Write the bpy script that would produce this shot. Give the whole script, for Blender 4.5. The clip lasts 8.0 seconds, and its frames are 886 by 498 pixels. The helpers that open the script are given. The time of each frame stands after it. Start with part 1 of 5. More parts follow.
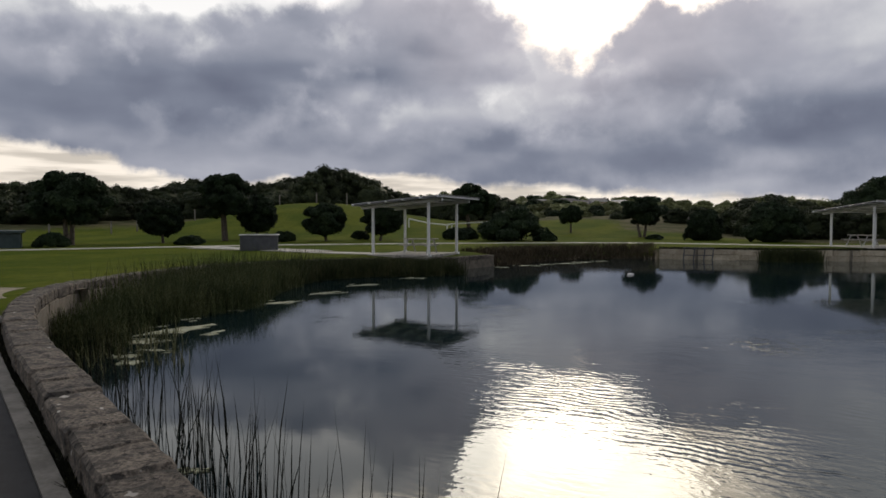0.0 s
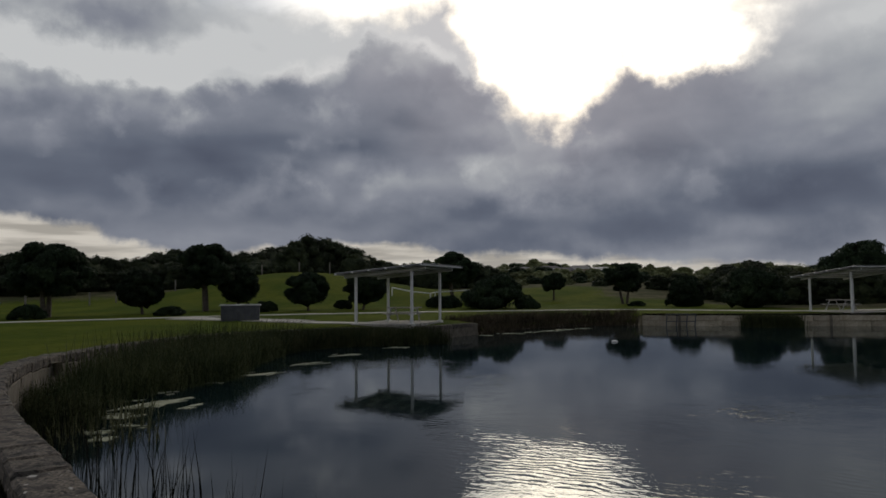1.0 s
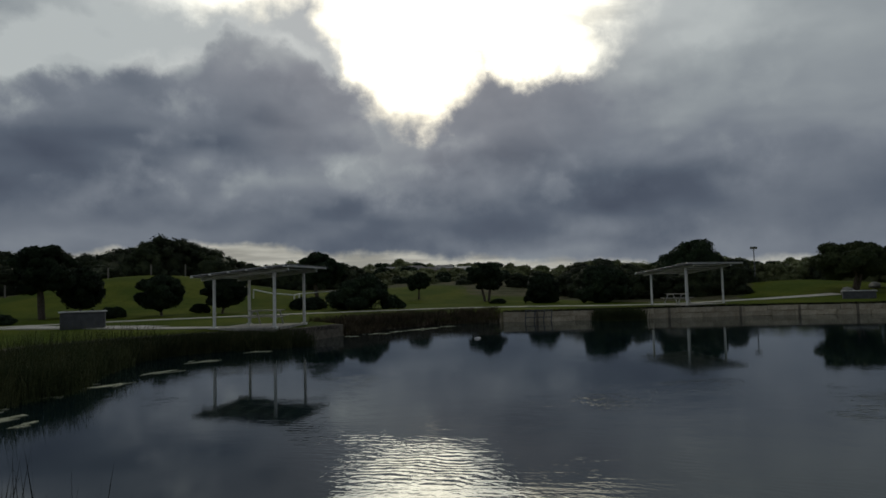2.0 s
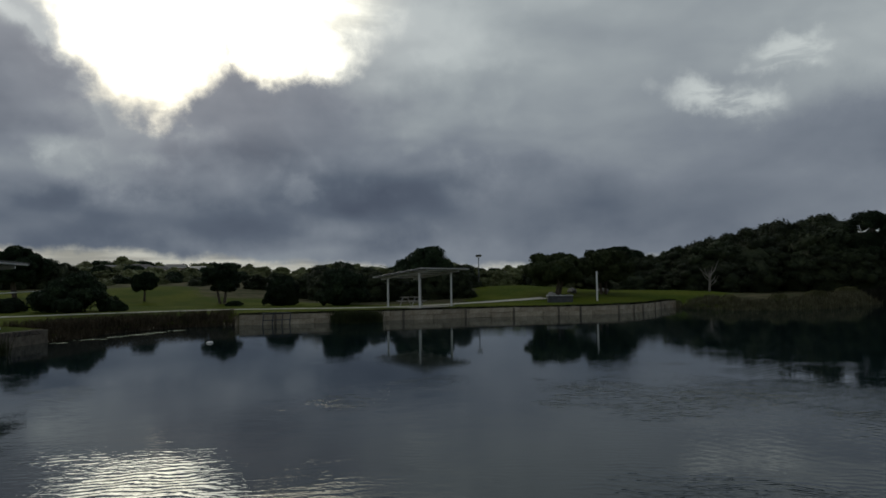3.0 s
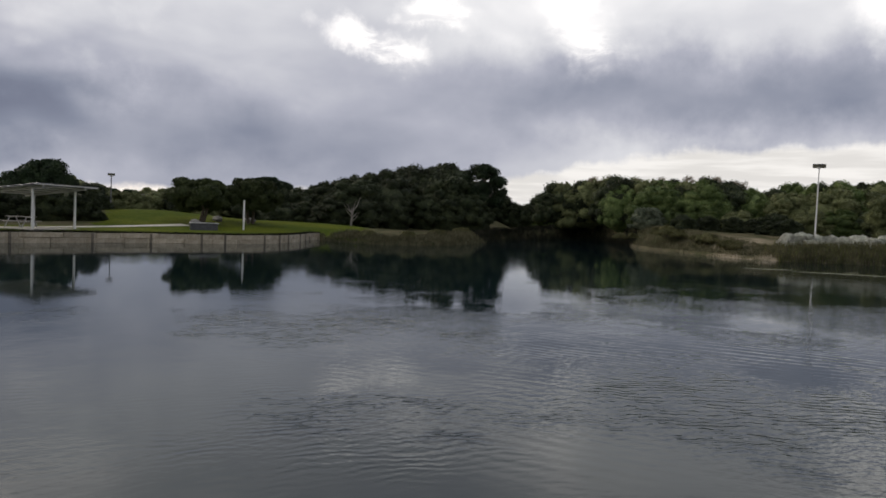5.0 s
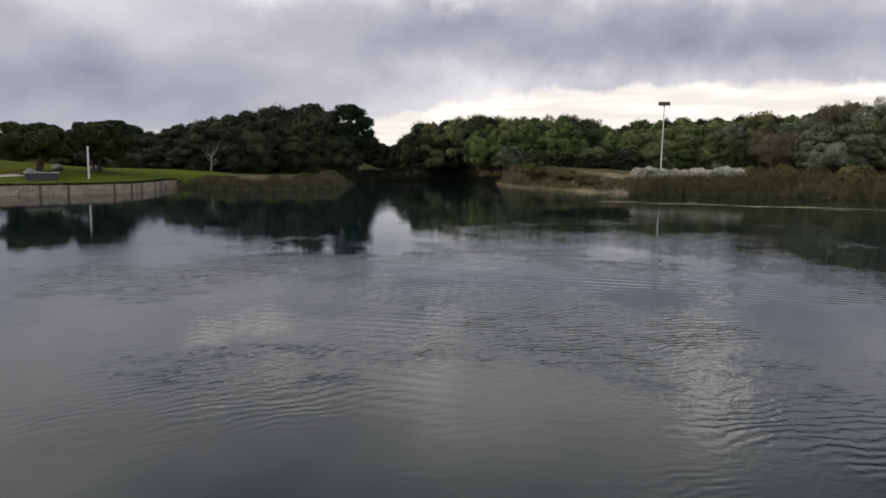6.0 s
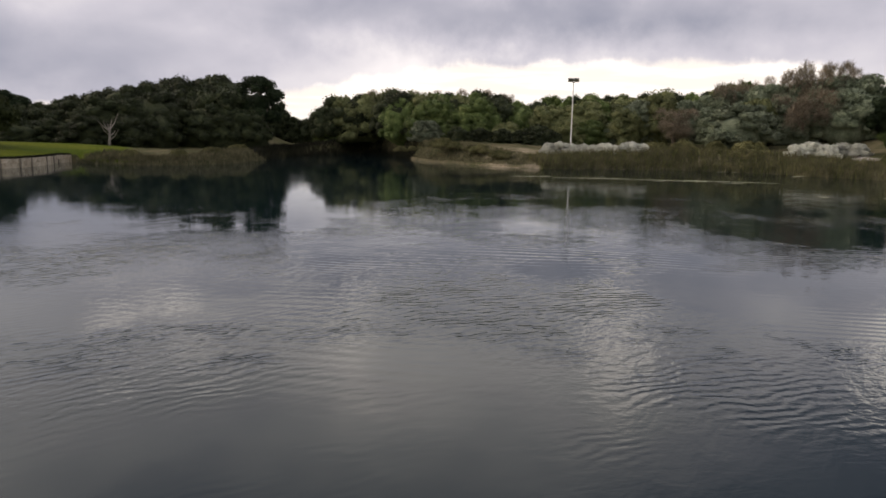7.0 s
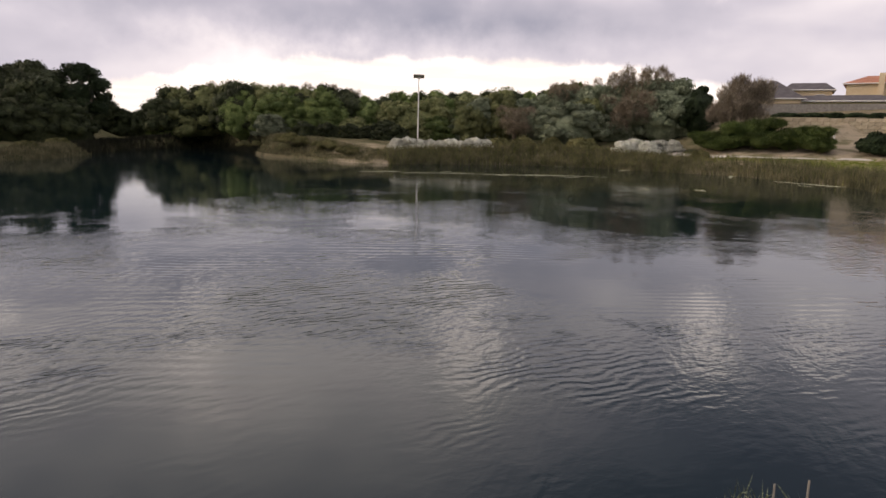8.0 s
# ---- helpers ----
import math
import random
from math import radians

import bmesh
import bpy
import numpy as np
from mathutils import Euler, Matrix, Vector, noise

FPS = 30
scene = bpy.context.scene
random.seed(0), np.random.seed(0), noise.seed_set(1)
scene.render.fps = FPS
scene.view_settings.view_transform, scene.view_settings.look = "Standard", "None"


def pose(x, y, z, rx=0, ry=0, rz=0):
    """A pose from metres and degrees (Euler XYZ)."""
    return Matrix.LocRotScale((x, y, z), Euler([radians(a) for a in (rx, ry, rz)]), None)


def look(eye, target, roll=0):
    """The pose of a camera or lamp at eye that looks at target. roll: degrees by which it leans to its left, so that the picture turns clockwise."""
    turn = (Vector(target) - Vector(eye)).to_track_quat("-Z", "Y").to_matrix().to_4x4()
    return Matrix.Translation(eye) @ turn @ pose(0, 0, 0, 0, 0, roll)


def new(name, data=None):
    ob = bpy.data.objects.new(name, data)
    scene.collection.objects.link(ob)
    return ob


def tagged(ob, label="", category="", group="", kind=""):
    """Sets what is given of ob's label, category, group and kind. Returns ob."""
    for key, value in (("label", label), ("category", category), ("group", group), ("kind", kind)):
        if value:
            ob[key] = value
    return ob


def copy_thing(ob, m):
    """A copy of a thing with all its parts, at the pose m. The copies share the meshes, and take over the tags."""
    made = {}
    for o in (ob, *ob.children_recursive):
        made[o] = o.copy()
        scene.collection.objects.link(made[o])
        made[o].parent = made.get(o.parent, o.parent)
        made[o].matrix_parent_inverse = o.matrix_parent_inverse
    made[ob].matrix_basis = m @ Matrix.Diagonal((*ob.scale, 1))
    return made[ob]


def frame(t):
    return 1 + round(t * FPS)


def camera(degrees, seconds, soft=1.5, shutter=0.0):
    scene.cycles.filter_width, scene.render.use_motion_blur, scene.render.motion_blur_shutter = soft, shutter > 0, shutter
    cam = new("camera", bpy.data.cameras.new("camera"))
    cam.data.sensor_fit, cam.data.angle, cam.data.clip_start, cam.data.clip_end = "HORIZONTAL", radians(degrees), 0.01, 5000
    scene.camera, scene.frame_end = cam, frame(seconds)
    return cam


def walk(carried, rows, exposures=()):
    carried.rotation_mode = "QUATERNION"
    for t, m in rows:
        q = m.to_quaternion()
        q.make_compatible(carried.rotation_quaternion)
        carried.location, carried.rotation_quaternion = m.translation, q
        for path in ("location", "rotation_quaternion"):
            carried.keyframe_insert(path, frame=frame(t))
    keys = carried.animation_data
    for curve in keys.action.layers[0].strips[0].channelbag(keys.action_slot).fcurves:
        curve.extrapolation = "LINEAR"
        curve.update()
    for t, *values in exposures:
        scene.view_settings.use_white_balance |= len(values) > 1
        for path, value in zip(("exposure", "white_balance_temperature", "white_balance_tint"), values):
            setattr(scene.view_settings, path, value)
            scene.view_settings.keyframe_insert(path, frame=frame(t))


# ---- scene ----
cam = camera(66.65, 8.0, soft=1.6)
PATH = [
    (0.0, pose(-0.000, 0.000, 1.65, 87.69, 0.04, 0.00)),
    (0.5, pose(-0.001, -0.000, 1.65, 90.94, 0.41, 0.53)),
    (1.0, pose(0.002, -0.000, 1.65, 93.49, 0.53, -1.42)),
    (1.2, pose(0.004, -0.000, 1.65, 94.19, 0.66, -2.63)),
    (2.3, pose(0.032, -0.005, 1.65, 92.86, 1.28, -18.57)),
    (2.5, pose(0.039, -0.008, 1.65, 93.07, 0.93, -23.01)),
    (3.0, pose(0.057, -0.018, 1.65, 93.06, 0.83, -34.54)),
    (3.5, pose(0.067, -0.026, 1.65, 91.66, -0.06, -41.86)),
    (4.0, pose(0.078, -0.037, 1.65, 88.61, -0.91, -50.92)),
    (4.5, pose(0.084, -0.046, 1.65, 87.65, -1.73, -57.66)),
    (5.0, pose(0.090, -0.056, 1.65, 87.55, -2.355, -63.79)),
    (5.2, pose(0.092, -0.060, 1.65, 87.14, -2.55, -66.16)),
    (6.3, pose(0.098, -0.077, 1.65, 81.67, -0.81, -76.92)),
    (6.5, pose(0.098, -0.079, 1.65, 81.33, -1.12, -77.80)),
    (7.0, pose(0.099, -0.086, 1.65, 80.94, -1.15, -82.09)),
    (7.5, pose(0.100, -0.095, 1.65, 80.89, -0.43, -87.36)),
    (8.0, pose(0.100, -0.108, 1.65, 80.83, -1.49, -94.80)),
]
walk(cam, PATH, exposures=[(0.0, -0.02, 6620, 9), (0.5, -0.4, 6450, 9), (1.0, -0.8, 6400, 7), (2.5, -1.05, 6150, 0), (3.5, -0.57, 6150, 0), (4.0, -0.08, 6230, 2),
                           (4.5, 0.1, 6450, 8), (6.5, 0.57, 7050, 12), (8.0, 0.74, 7450, 19)])

# ---- small helpers ----
EYE = 1.65
WATER = -0.75


def put(az, d):
    """x, y at a bearing (degrees right of the y axis) and distance."""
    return d * math.sin(radians(az)), d * math.cos(radians(az))


def smooth(e0, e1, v):
    k = min(1.0, max(0.0, (v - e0) / (e1 - e0)))
    return k * k * (3 - 2 * k)


def lerp_list(pairs, v):
    xs, ys = zip(*pairs)
    return float(np.interp(v, xs, ys))


class Nodes:
    """Short notation for node trees."""

    def __init__(self, tree):
        self.tree = tree
        tree.nodes.clear()

    def node(self, kind):
        return self.tree.nodes.new(kind)

    def link(self, a, b):
        self.tree.links.new(a, b)

    def feed(self, socket, value):
        if isinstance(value, bpy.types.NodeSocket):
            self.link(value, socket)
        else:
            socket.default_value = value

    def math(self, op, a, b=0.0, c=0.0, clamp=False):
        n = self.node("ShaderNodeMath")
        n.operation, n.use_clamp = op, clamp
        for i, v in enumerate((a, b, c)):
            self.feed(n.inputs[i], v)
        return n.outputs[0]

    def vec(self, op, a, b=(0, 0, 0)):
        n = self.node("ShaderNodeVectorMath")
        n.operation = op
        self.feed(n.inputs[0], a)
        self.feed(n.inputs[1], b)
        return n.outputs["Value" if op in ("LENGTH", "DOT_PRODUCT") else "Vector"]

    def combine(self, x, y, z=0.0):
        n = self.node("ShaderNodeCombineXYZ")
        for i, v in enumerate((x, y, z)):
            self.feed(n.inputs[i], v)
        return n.outputs[0]

    def noise(self, vector, scale, detail=4.0, rough=0.55, distort=0.0, colour=False):
        n = self.node("ShaderNodeTexNoise")
        self.feed(n.inputs["Vector"], vector)
        n.inputs["Scale"].default_value, n.inputs["Detail"].default_value = scale, detail
        n.inputs["Roughness"].default_value, n.inputs["Distortion"].default_value = rough, distort
        return n.outputs["Color" if colour else "Fac"]

    def span(self, v, a, b, c=0.0, d=1.0, soft=True):
        n = self.node("ShaderNodeMapRange")
        n.interpolation_type = "SMOOTHSTEP" if soft else "LINEAR"
        self.feed(n.inputs["Value"], v)
        for key, value in (("From Min", a), ("From Max", b), ("To Min", c), ("To Max", d)):
            self.feed(n.inputs[key], value)
        return n.outputs["Result"]

    def ramp(self, v, stops, mode="LINEAR"):
        n = self.node("ShaderNodeValToRGB")
        self.feed(n.inputs[0], v)
        n.color_ramp.interpolation = mode
        els = n.color_ramp.elements
        while len(els) < len(stops):
            els.new(0.5)
        for e, (p, c) in zip(els, stops):
            e.position, e.color = p, (*c, 1) if len(c) == 3 else c
        return n.outputs[0]

    def mix(self, f, a, b, blend="MIX"):
        n = self.node("ShaderNodeMix")
        n.data_type, n.blend_type = "RGBA", blend
        self.feed(n.inputs["Factor"], f)
        for socket, v in ((n.inputs[6], a), (n.inputs[7], b)):
            self.feed(socket, v if isinstance(v, bpy.types.NodeSocket) else (*v, 1))
        return n.outputs[2]


# ---- sky and sun ----
SUN_AZ, SUN_EL = 11.0, 24.0
world = bpy.data.worlds.new("evening_sky")
scene.world = world
world.use_nodes = True
N = Nodes(world.node_tree)
ray = N.node("ShaderNodeTexCoord").outputs["Generated"]
xyz = N.node("ShaderNodeSeparateXYZ")
N.link(ray, xyz.inputs[0])
az = N.math("MULTIPLY", N.math("ARCTAN2", xyz.outputs[0], xyz.outputs[1]), 57.2958)
el = N.math("MULTIPLY", N.math("ARCSINE", xyz.outputs[2]), 57.2958)
sky_flat = N.combine(az, el)
# two scales of billowing turn the smooth outlines of the cloud gaps into ragged ones
billow = N.vec("SUBTRACT", N.noise(ray, 5.0, 4.0, 0.55, colour=True), (0.5, 0.5, 0.5))
curl = N.vec("SUBTRACT", N.noise(ray, 16.0, 6.0, 0.6, colour=True), (0.5, 0.5, 0.5))
warped = N.vec("ADD", sky_flat, N.vec("ADD", N.vec("MULTIPLY", billow, (9.0, 5.0, 0)), N.vec("MULTIPLY", curl, (5.0, 4.5, 0))))
split = N.node("ShaderNodeSeparateXYZ")
N.link(warped, split.inputs[0])
waz, wel = split.outputs[0], split.outputs[1]


def blob(a0, e0, wa, we, turn=0.0, hard=0.0, where=None):
    """An oval in bearing and elevation, 1 in its middle and 0 at its rim."""
    d = N.vec("SUBTRACT", where or warped, (a0, e0, 0))
    if turn:
        r = N.node("ShaderNodeVectorRotate")
        r.rotation_type = "Z_AXIS"
        N.link(d, r.inputs["Vector"])
        r.inputs["Angle"].default_value = radians(turn)
        d = r.outputs[0]
    return N.span(N.vec("LENGTH", N.vec("MULTIPLY", d, (1 / wa, 1 / we, 0))), 1.0, hard, 0.0, 1.0)


def add(*vs):
    out = vs[0]
    for v in vs[1:]:
        out = N.math("ADD", out, v)
    return out


def times(a, b):
    return N.math("MULTIPLY", a, b)


def most(*vs):
    out = vs[0]
    for v in vs[1:]:
        out = N.math("MAXIMUM", out, v)
    return out


# cloud body: stretched fractal shading, darker towards the flat base, paler high up and to the right
long_ray = N.vec("MULTIPLY", ray, (1.0, 1.0, 2.3))
shade = N.span(N.noise(long_ray, 3.6, 4.0, 0.44, 0.25), 0.3, 0.72, 0.0, 1.0, soft=False)
lumps = N.span(N.noise(long_ray, 10.0, 4.0, 0.42, 0.2), 0.3, 0.7, -0.5, 0.5, soft=False)
# rounded billows of the cumulus bank
cells = N.node("ShaderNodeTexVoronoi")
cells.feature = "SMOOTH_F1"
N.link(N.vec("ADD", N.vec("MULTIPLY", ray, (1.0, 1.0, 1.5)), N.vec("MULTIPLY", N.vec("ADD", billow, N.vec("MULTIPLY", curl, (0.45, 0.45, 0.45))), (0.22, 0.22, 0.22))), cells.inputs["Vector"])
cells.inputs["Scale"].default_value, cells.inputs["Smoothness"].default_value = 8.5, 0.55
cells.inputs["Detail"].default_value, cells.inputs["Roughness"].default_value = 1.5, 0.4
billows = times(N.span(cells.outputs["Distance"], 0.15, 0.75, 0.13, -0.13), times(N.span(az, 48.0, 22.0, 0.12, 1.0), N.span(el, 4.0, 10.0, 0.15, 1.0)))
# rounded heads: paler where the cloud thins out upwards, darker along its undersides
heads = N.math("SUBTRACT", N.noise(long_ray, 6.0, 2.0, 0.4, 0.2), N.noise(N.vec("ADD", long_ray, (0.0, 0.0, 0.06)), 6.0, 2.0, 0.4, 0.2))
heads = times(N.math("MINIMUM", N.math("MAXIMUM", times(heads, 0.9), -0.13), 0.16), N.span(az, 26.0, 48.0, 0.62, 0.14))
height = N.math("SUBTRACT", add(times(N.span(el, 3.0, 24.0, 0.0, 0.30), N.span(az, 44.0, 66.0, 1.0, 0.5)), N.span(el, 42.0, 62.0, 0.0, 0.85)), N.span(el, 20.0, 46.0, 0.0, 0.72))
east = N.ramp(N.span(az, -180, 180, 0, 1, soft=False), [((a + 180) / 360, (v,) * 3) for a, v in
                                                       ((-180, 0.12), (-70, 0.10), (-40, 0.20), (24, 0.20), (62, 0.36), (80, 0.40), (98, 0.37), (112, 0.31), (125, 0.31), (160, 0.2), (180, 0.12))])
zenith = times(N.span(el, 13.5, 19.0), times(N.span(az, 58.0, 78.0, 0.0, 0.10), N.span(az, 116.0, 98.0, 0.4, 1.0)))
dark = add(times(blob(-27, 20.6, 14, 2.8, 5), 0.42), times(blob(-12, 12.5, 26, 8.5, -8), 0.22), times(blob(21, 14.0, 11, 7), 0.16), times(blob(40, 6.0, 42, 5.5), 0.19),
           times(blob(86, 10.5, 38, 5.5), 0.36), times(blob(8, 5.5, 30, 3.5), 0.14), times(blob(28, 8.0, 16, 6), 0.08), times(blob(126, 29.0, 34, 18, 0, 0.1), 0.7))
pale = add(times(blob(-6, 8.3, 18, 2.6, -6), 0.16), times(blob(9.5, 9.8, 6, 3.2), 0.26), times(blob(8.5, 13.5, 5, 3.5), 0.20), times(blob(68, 16.0, 16, 6.0), 0.10), times(blob(98, 17.5, 5, 7), 0.55), times(blob(117, 15.5, 4, 5), 0.5), times(blob(125, 13.5, 5, 3.0), 0.4),
           times(blob(-28, 17.0, 16, 4.0), 0.12), times(blob(31, 20.0, 14, 8.0), 0.34), times(blob(36, 15.0, 18, 7.0), 0.06))
# the dark cumulus bank and its lit upper rim
CREST = [(-180, 16), (-40, 15.6), (-30, 16.2), (-20, 15.4), (-14, 16.0), (-8, 18.0), (-3, 20.6), (0, 20.0), (3, 17.5), (7, 14.5), (9, 8.0), (30, 2.0), (180, 2.0)]
crest = times(N.ramp(N.span(waz, -180, 180, 0, 1, soft=False), [((a + 180) / 360, (e / 25,) * 3) for a, e in CREST]), 25.0)
over = N.math("SUBTRACT", wel, crest)
west = N.span(az, 9.0, 3.0)
rim = times(times(N.span(over, -1.2, 0.0), N.span(over, 1.5, 0.1)), west)
loft = times(times(times(N.span(over, -0.4, 1.0), N.span(over, 8.0, 4.0, 0.35, 1.0)), west), 0.42)
tone = N.math("SUBTRACT", add(0.115, times(shade, N.span(az, 26.0, 52.0, 0.27, 0.19)), times(lumps, N.span(az, 26.0, 50.0, 0.10, 0.07)), height, east, zenith, pale, loft, heads, billows, times(rim, 0.06)), dark)
cloud = N.ramp(tone, [(0.0, (0.115, 0.130, 0.190)), (0.25, (0.207, 0.230, 0.302)), (0.5, (0.378, 0.393, 0.468)),
                      (0.75, (0.64, 0.65, 0.69)), (1.0, (0.98, 0.97, 0.98))])
# the great opening in front of the sun, its rims lit from behind
gap = most(blob(10.4, 21.0, 7.8, 8.0, 0, 0.5), blob(21.0, 20.0, 7.5, 4.2, 8, 0.4), blob(15.0, 27.0, 18.5, 8.8, 12, 0.55), blob(-6.0, 24.6, 15, 4.2, -8, 0.35))
halo = blob(12.0, 22.0, 28, 16, 0, 0.0)
# smaller openings high on the other side, and the long clear bands under the cloud base
spots = most(times(blob(57.8, 14.4, 5.0, 2.2, 12, 0.3), 0.75), times(blob(62.5, 16.8, 3.6, 1.7, 20, 0.2), 0.7), times(blob(74.5, 15.8, 6.0, 4.4, 30, 0.1), 0.8), times(blob(76.0, 21.5, 5.0, 4.0), 0.6),
             times(blob(24.5, 18.7, 3.0, 1.3, 20, 0.2), 0.5), times(blob(98.0, 18.0, 3.4, 5.5), 0.5), times(blob(117.0, 15.5, 3.0, 3.5), 0.5), times(blob(125.0, 13.6, 4.5, 1.8), 0.4))
BASE = [(-180, 4.0), (-60, 6.5), (-34, 6.2), (-27, 5.2), (-22, 3.4), (-14, 3.4), (-8, 4.3), (-2, 3.7), (6, 3.0), (14, 2.6), (22, 2.2), (36, 1.4), (52, 1.8),
        (64, 3.4), (69, 4.0), (76, 5.4), (84, 6.4), (96, 6.6), (108, 6.4), (114, 5.0), (119, 4.2), (128, 2.5), (180, 3.5)]
base_line = times(N.ramp(N.span(waz, -180, 180, 0, 1, soft=False), [((a + 180) / 360, (e / 10,) * 3) for a, e in BASE]), 10.0)
under = N.span(N.math("SUBTRACT", add(el, times(N.vec("DOT_PRODUCT", curl, (0, 1, 0)), 2.2)), base_line), 0.35, -0.45, 0.0, 1.0)
streak = N.span(N.noise(N.vec("MULTIPLY", ray, (1, 1, 9.0)), 7.0, 4.0, 0.5), 0.38, 0.62, N.span(az, 40.0, 75.0, 0.62, 0.82), 1.0)
band = N.mix(N.span(az, 20.0, 75.0), (1.02, 0.93, 0.83), (0.80, 0.785, 0.77))
band = N.mix(1.0, band, N.combine(streak, streak, streak), "MULTIPLY")
bright = N.node("ShaderNodeTexSky")
bright.sky_type, bright.sun_disc = "NISHITA", False
bright.sun_elevation, bright.sun_rotation, bright.dust_density = radians(SUN_EL), radians(SUN_AZ), 2.5
clear = N.mix(1.0, bright.outputs[0], (0.10, 0.10, 0.10), "MULTIPLY")
veil = N.span(N.noise(long_ray, 8.0, 5.0, 0.55, 0.4), 0.34, 0.62, 0.65, 1.1)
glow = N.mix(1.0, clear, N.mix(halo, (0.35, 0.38, 0.42), (2.3, 2.05, 1.65)), "ADD")
glow = N.mix(1.0, glow, N.combine(veil, veil, veil), "MULTIPLY")
lit = N.mix(times(halo, 0.44), cloud, (1.0, 0.88, 0.90))
lit = N.mix(times(times(rim, blob(1, 21.0, 34, 13, 0, 0.1)), N.math("ADD", N.math("MULTIPLY", lumps, 0.7), 0.22)), lit, (1.5, 1.42, 1.38))
lit = N.mix(under, lit, band)
fleece = N.span(N.noise(long_ray, 15.0, 4.0, 0.55, 0.5), 0.40, 0.60, 0.25, 1.0)
lit = N.mix(times(spots, fleece), lit, (1.25, 1.22, 1.20))
lit = N.mix(gap, lit, glow)
# the ground's half of the sphere never shows
lit = N.mix(N.span(el, -1.0, -3.0), lit, (0.05, 0.06, 0.04))
background = N.node("ShaderNodeBackground")
N.link(lit, background.inputs[0])
background.inputs[1].default_value = 1.0
N.link(background.outputs[0], N.node("ShaderNodeOutputWorld").inputs[0])

sun = new("sun", bpy.data.lights.new("sun", "SUN"))
sun.data.energy, sun.data.angle, sun.data.color = 0.5, radians(20), (1.0, 0.91, 0.78)
sx, sy = put(SUN_AZ, 100)
sun.matrix_world = look((sx, sy, 100 * math.tan(radians(SUN_EL))), (0, 0, 0))


# ---- materials ----
def material(name):
    m = bpy.data.materials.new(name)
    m.use_nodes = True
    n = Nodes(m.node_tree)
    out = n.node("ShaderNodeOutputMaterial")
    p = n.node("ShaderNodeBsdfPrincipled")
    n.link(p.outputs[0], out.inputs[0])
    return m, n, p


def bump(n, p, h, strength, distance):
    b = n.node("ShaderNodeBump")
    b.inputs["Strength"].default_value, b.inputs["Distance"].default_value = strength, distance
    n.link(h, b.inputs["Height"])
    n.link(b.outputs[0], p.inputs["Normal"])


def place(n):
    return n.node("ShaderNodeTexCoord").outputs["Object"]


def world_place(n):
    return n.node("ShaderNodeNewGeometry").outputs["Position"]


def plain(name, a, b, scale, rough=0.8, metal=0.0, relief=0.3, depth=0.01, fine=6.0, own=0.0):
    """Two tones mixed at two scales, with fine relief. own: how far each piece differs from the next."""
    m, n, p = material(name)
    at = place(n)
    coarse, grain = n.noise(at, scale, 4.0), n.noise(at, scale * fine, 5.0, 0.65)
    f = n.math("ADD", n.math("MULTIPLY", coarse, 0.6), n.math("MULTIPLY", grain, 0.4))
    c = n.mix(n.span(f, 0.35, 0.65), a, b)
    if own:
        r = n.node("ShaderNodeObjectInfo").outputs["Random"]
        k = n.span(r, 0, 1, 1 - own, 1 + own, soft=False)
        c = n.mix(1.0, c, n.combine(k, k, k), "MULTIPLY")
    n.link(c, p.inputs["Base Color"])
    p.inputs["Roughness"].default_value, p.inputs["Metallic"].default_value = rough, metal
    bump(n, p, grain, relief, depth)
    return m


def foliage(name, tones, rough=0.65, own=0.25):
    m, n, p = material(name)
    leaf = n.node("ShaderNodeNewGeometry").outputs["Random Per Island"]
    patch = n.noise(place(n), 0.9, 3.0)
    sprays = n.noise(place(n), 4.5, 3.0, 0.6)
    f = n.math("ADD", n.math("ADD", n.math("MULTIPLY", leaf, 0.26), n.span(patch, 0.32, 0.68, 0.05, 0.56)), n.span(sprays, 0.32, 0.68, -0.12, 0.18, soft=False))
    c = n.ramp(f, [(i / (len(tones) - 1), t) for i, t in enumerate(tones)])
    k = n.span(n.node("ShaderNodeObjectInfo").outputs["Random"], 0, 1, 1 - own, 1 + own, soft=False)
    c = n.mix(1.0, c, n.combine(k, k, k), "MULTIPLY")
    n.link(c, p.inputs["Base Color"])
    p.inputs["Roughness"].default_value = rough
    p.inputs["Specular IOR Level"].default_value = 0.12
    bump(n, p, n.noise(place(n), 7.0, 4.0, 0.7), 1.0, 0.30)
    return m


M_BARK = plain("bark", (0.07, 0.055, 0.04), (0.14, 0.115, 0.09), 6.0, 0.9, relief=0.6, depth=0.02)
M_PALE_BARK = plain("pale_bark", (0.15, 0.135, 0.115), (0.27, 0.245, 0.21), 5.0, 0.85)
M_DARK_LEAF = foliage("dark_leaves", [(0.013, 0.022, 0.011), (0.026, 0.044, 0.020), (0.053, 0.077, 0.033)])
M_WOOD_LEAF = foliage("dune_wood_leaves", [(0.018, 0.026, 0.013), (0.038, 0.050, 0.023), (0.076, 0.090, 0.040)])
M_GREEN_LEAF = foliage("green_leaves", [(0.047, 0.076, 0.022), (0.104, 0.149, 0.046), (0.213, 0.261, 0.092)])
M_OLIVE_LEAF = foliage("olive_leaves", [(0.075, 0.094, 0.037), (0.158, 0.176, 0.075), (0.290, 0.300, 0.143)])
M_GREY_LEAF = foliage("grey_green_leaves", [(0.103, 0.133, 0.082), (0.214, 0.256, 0.167), (0.372, 0.414, 0.286)])
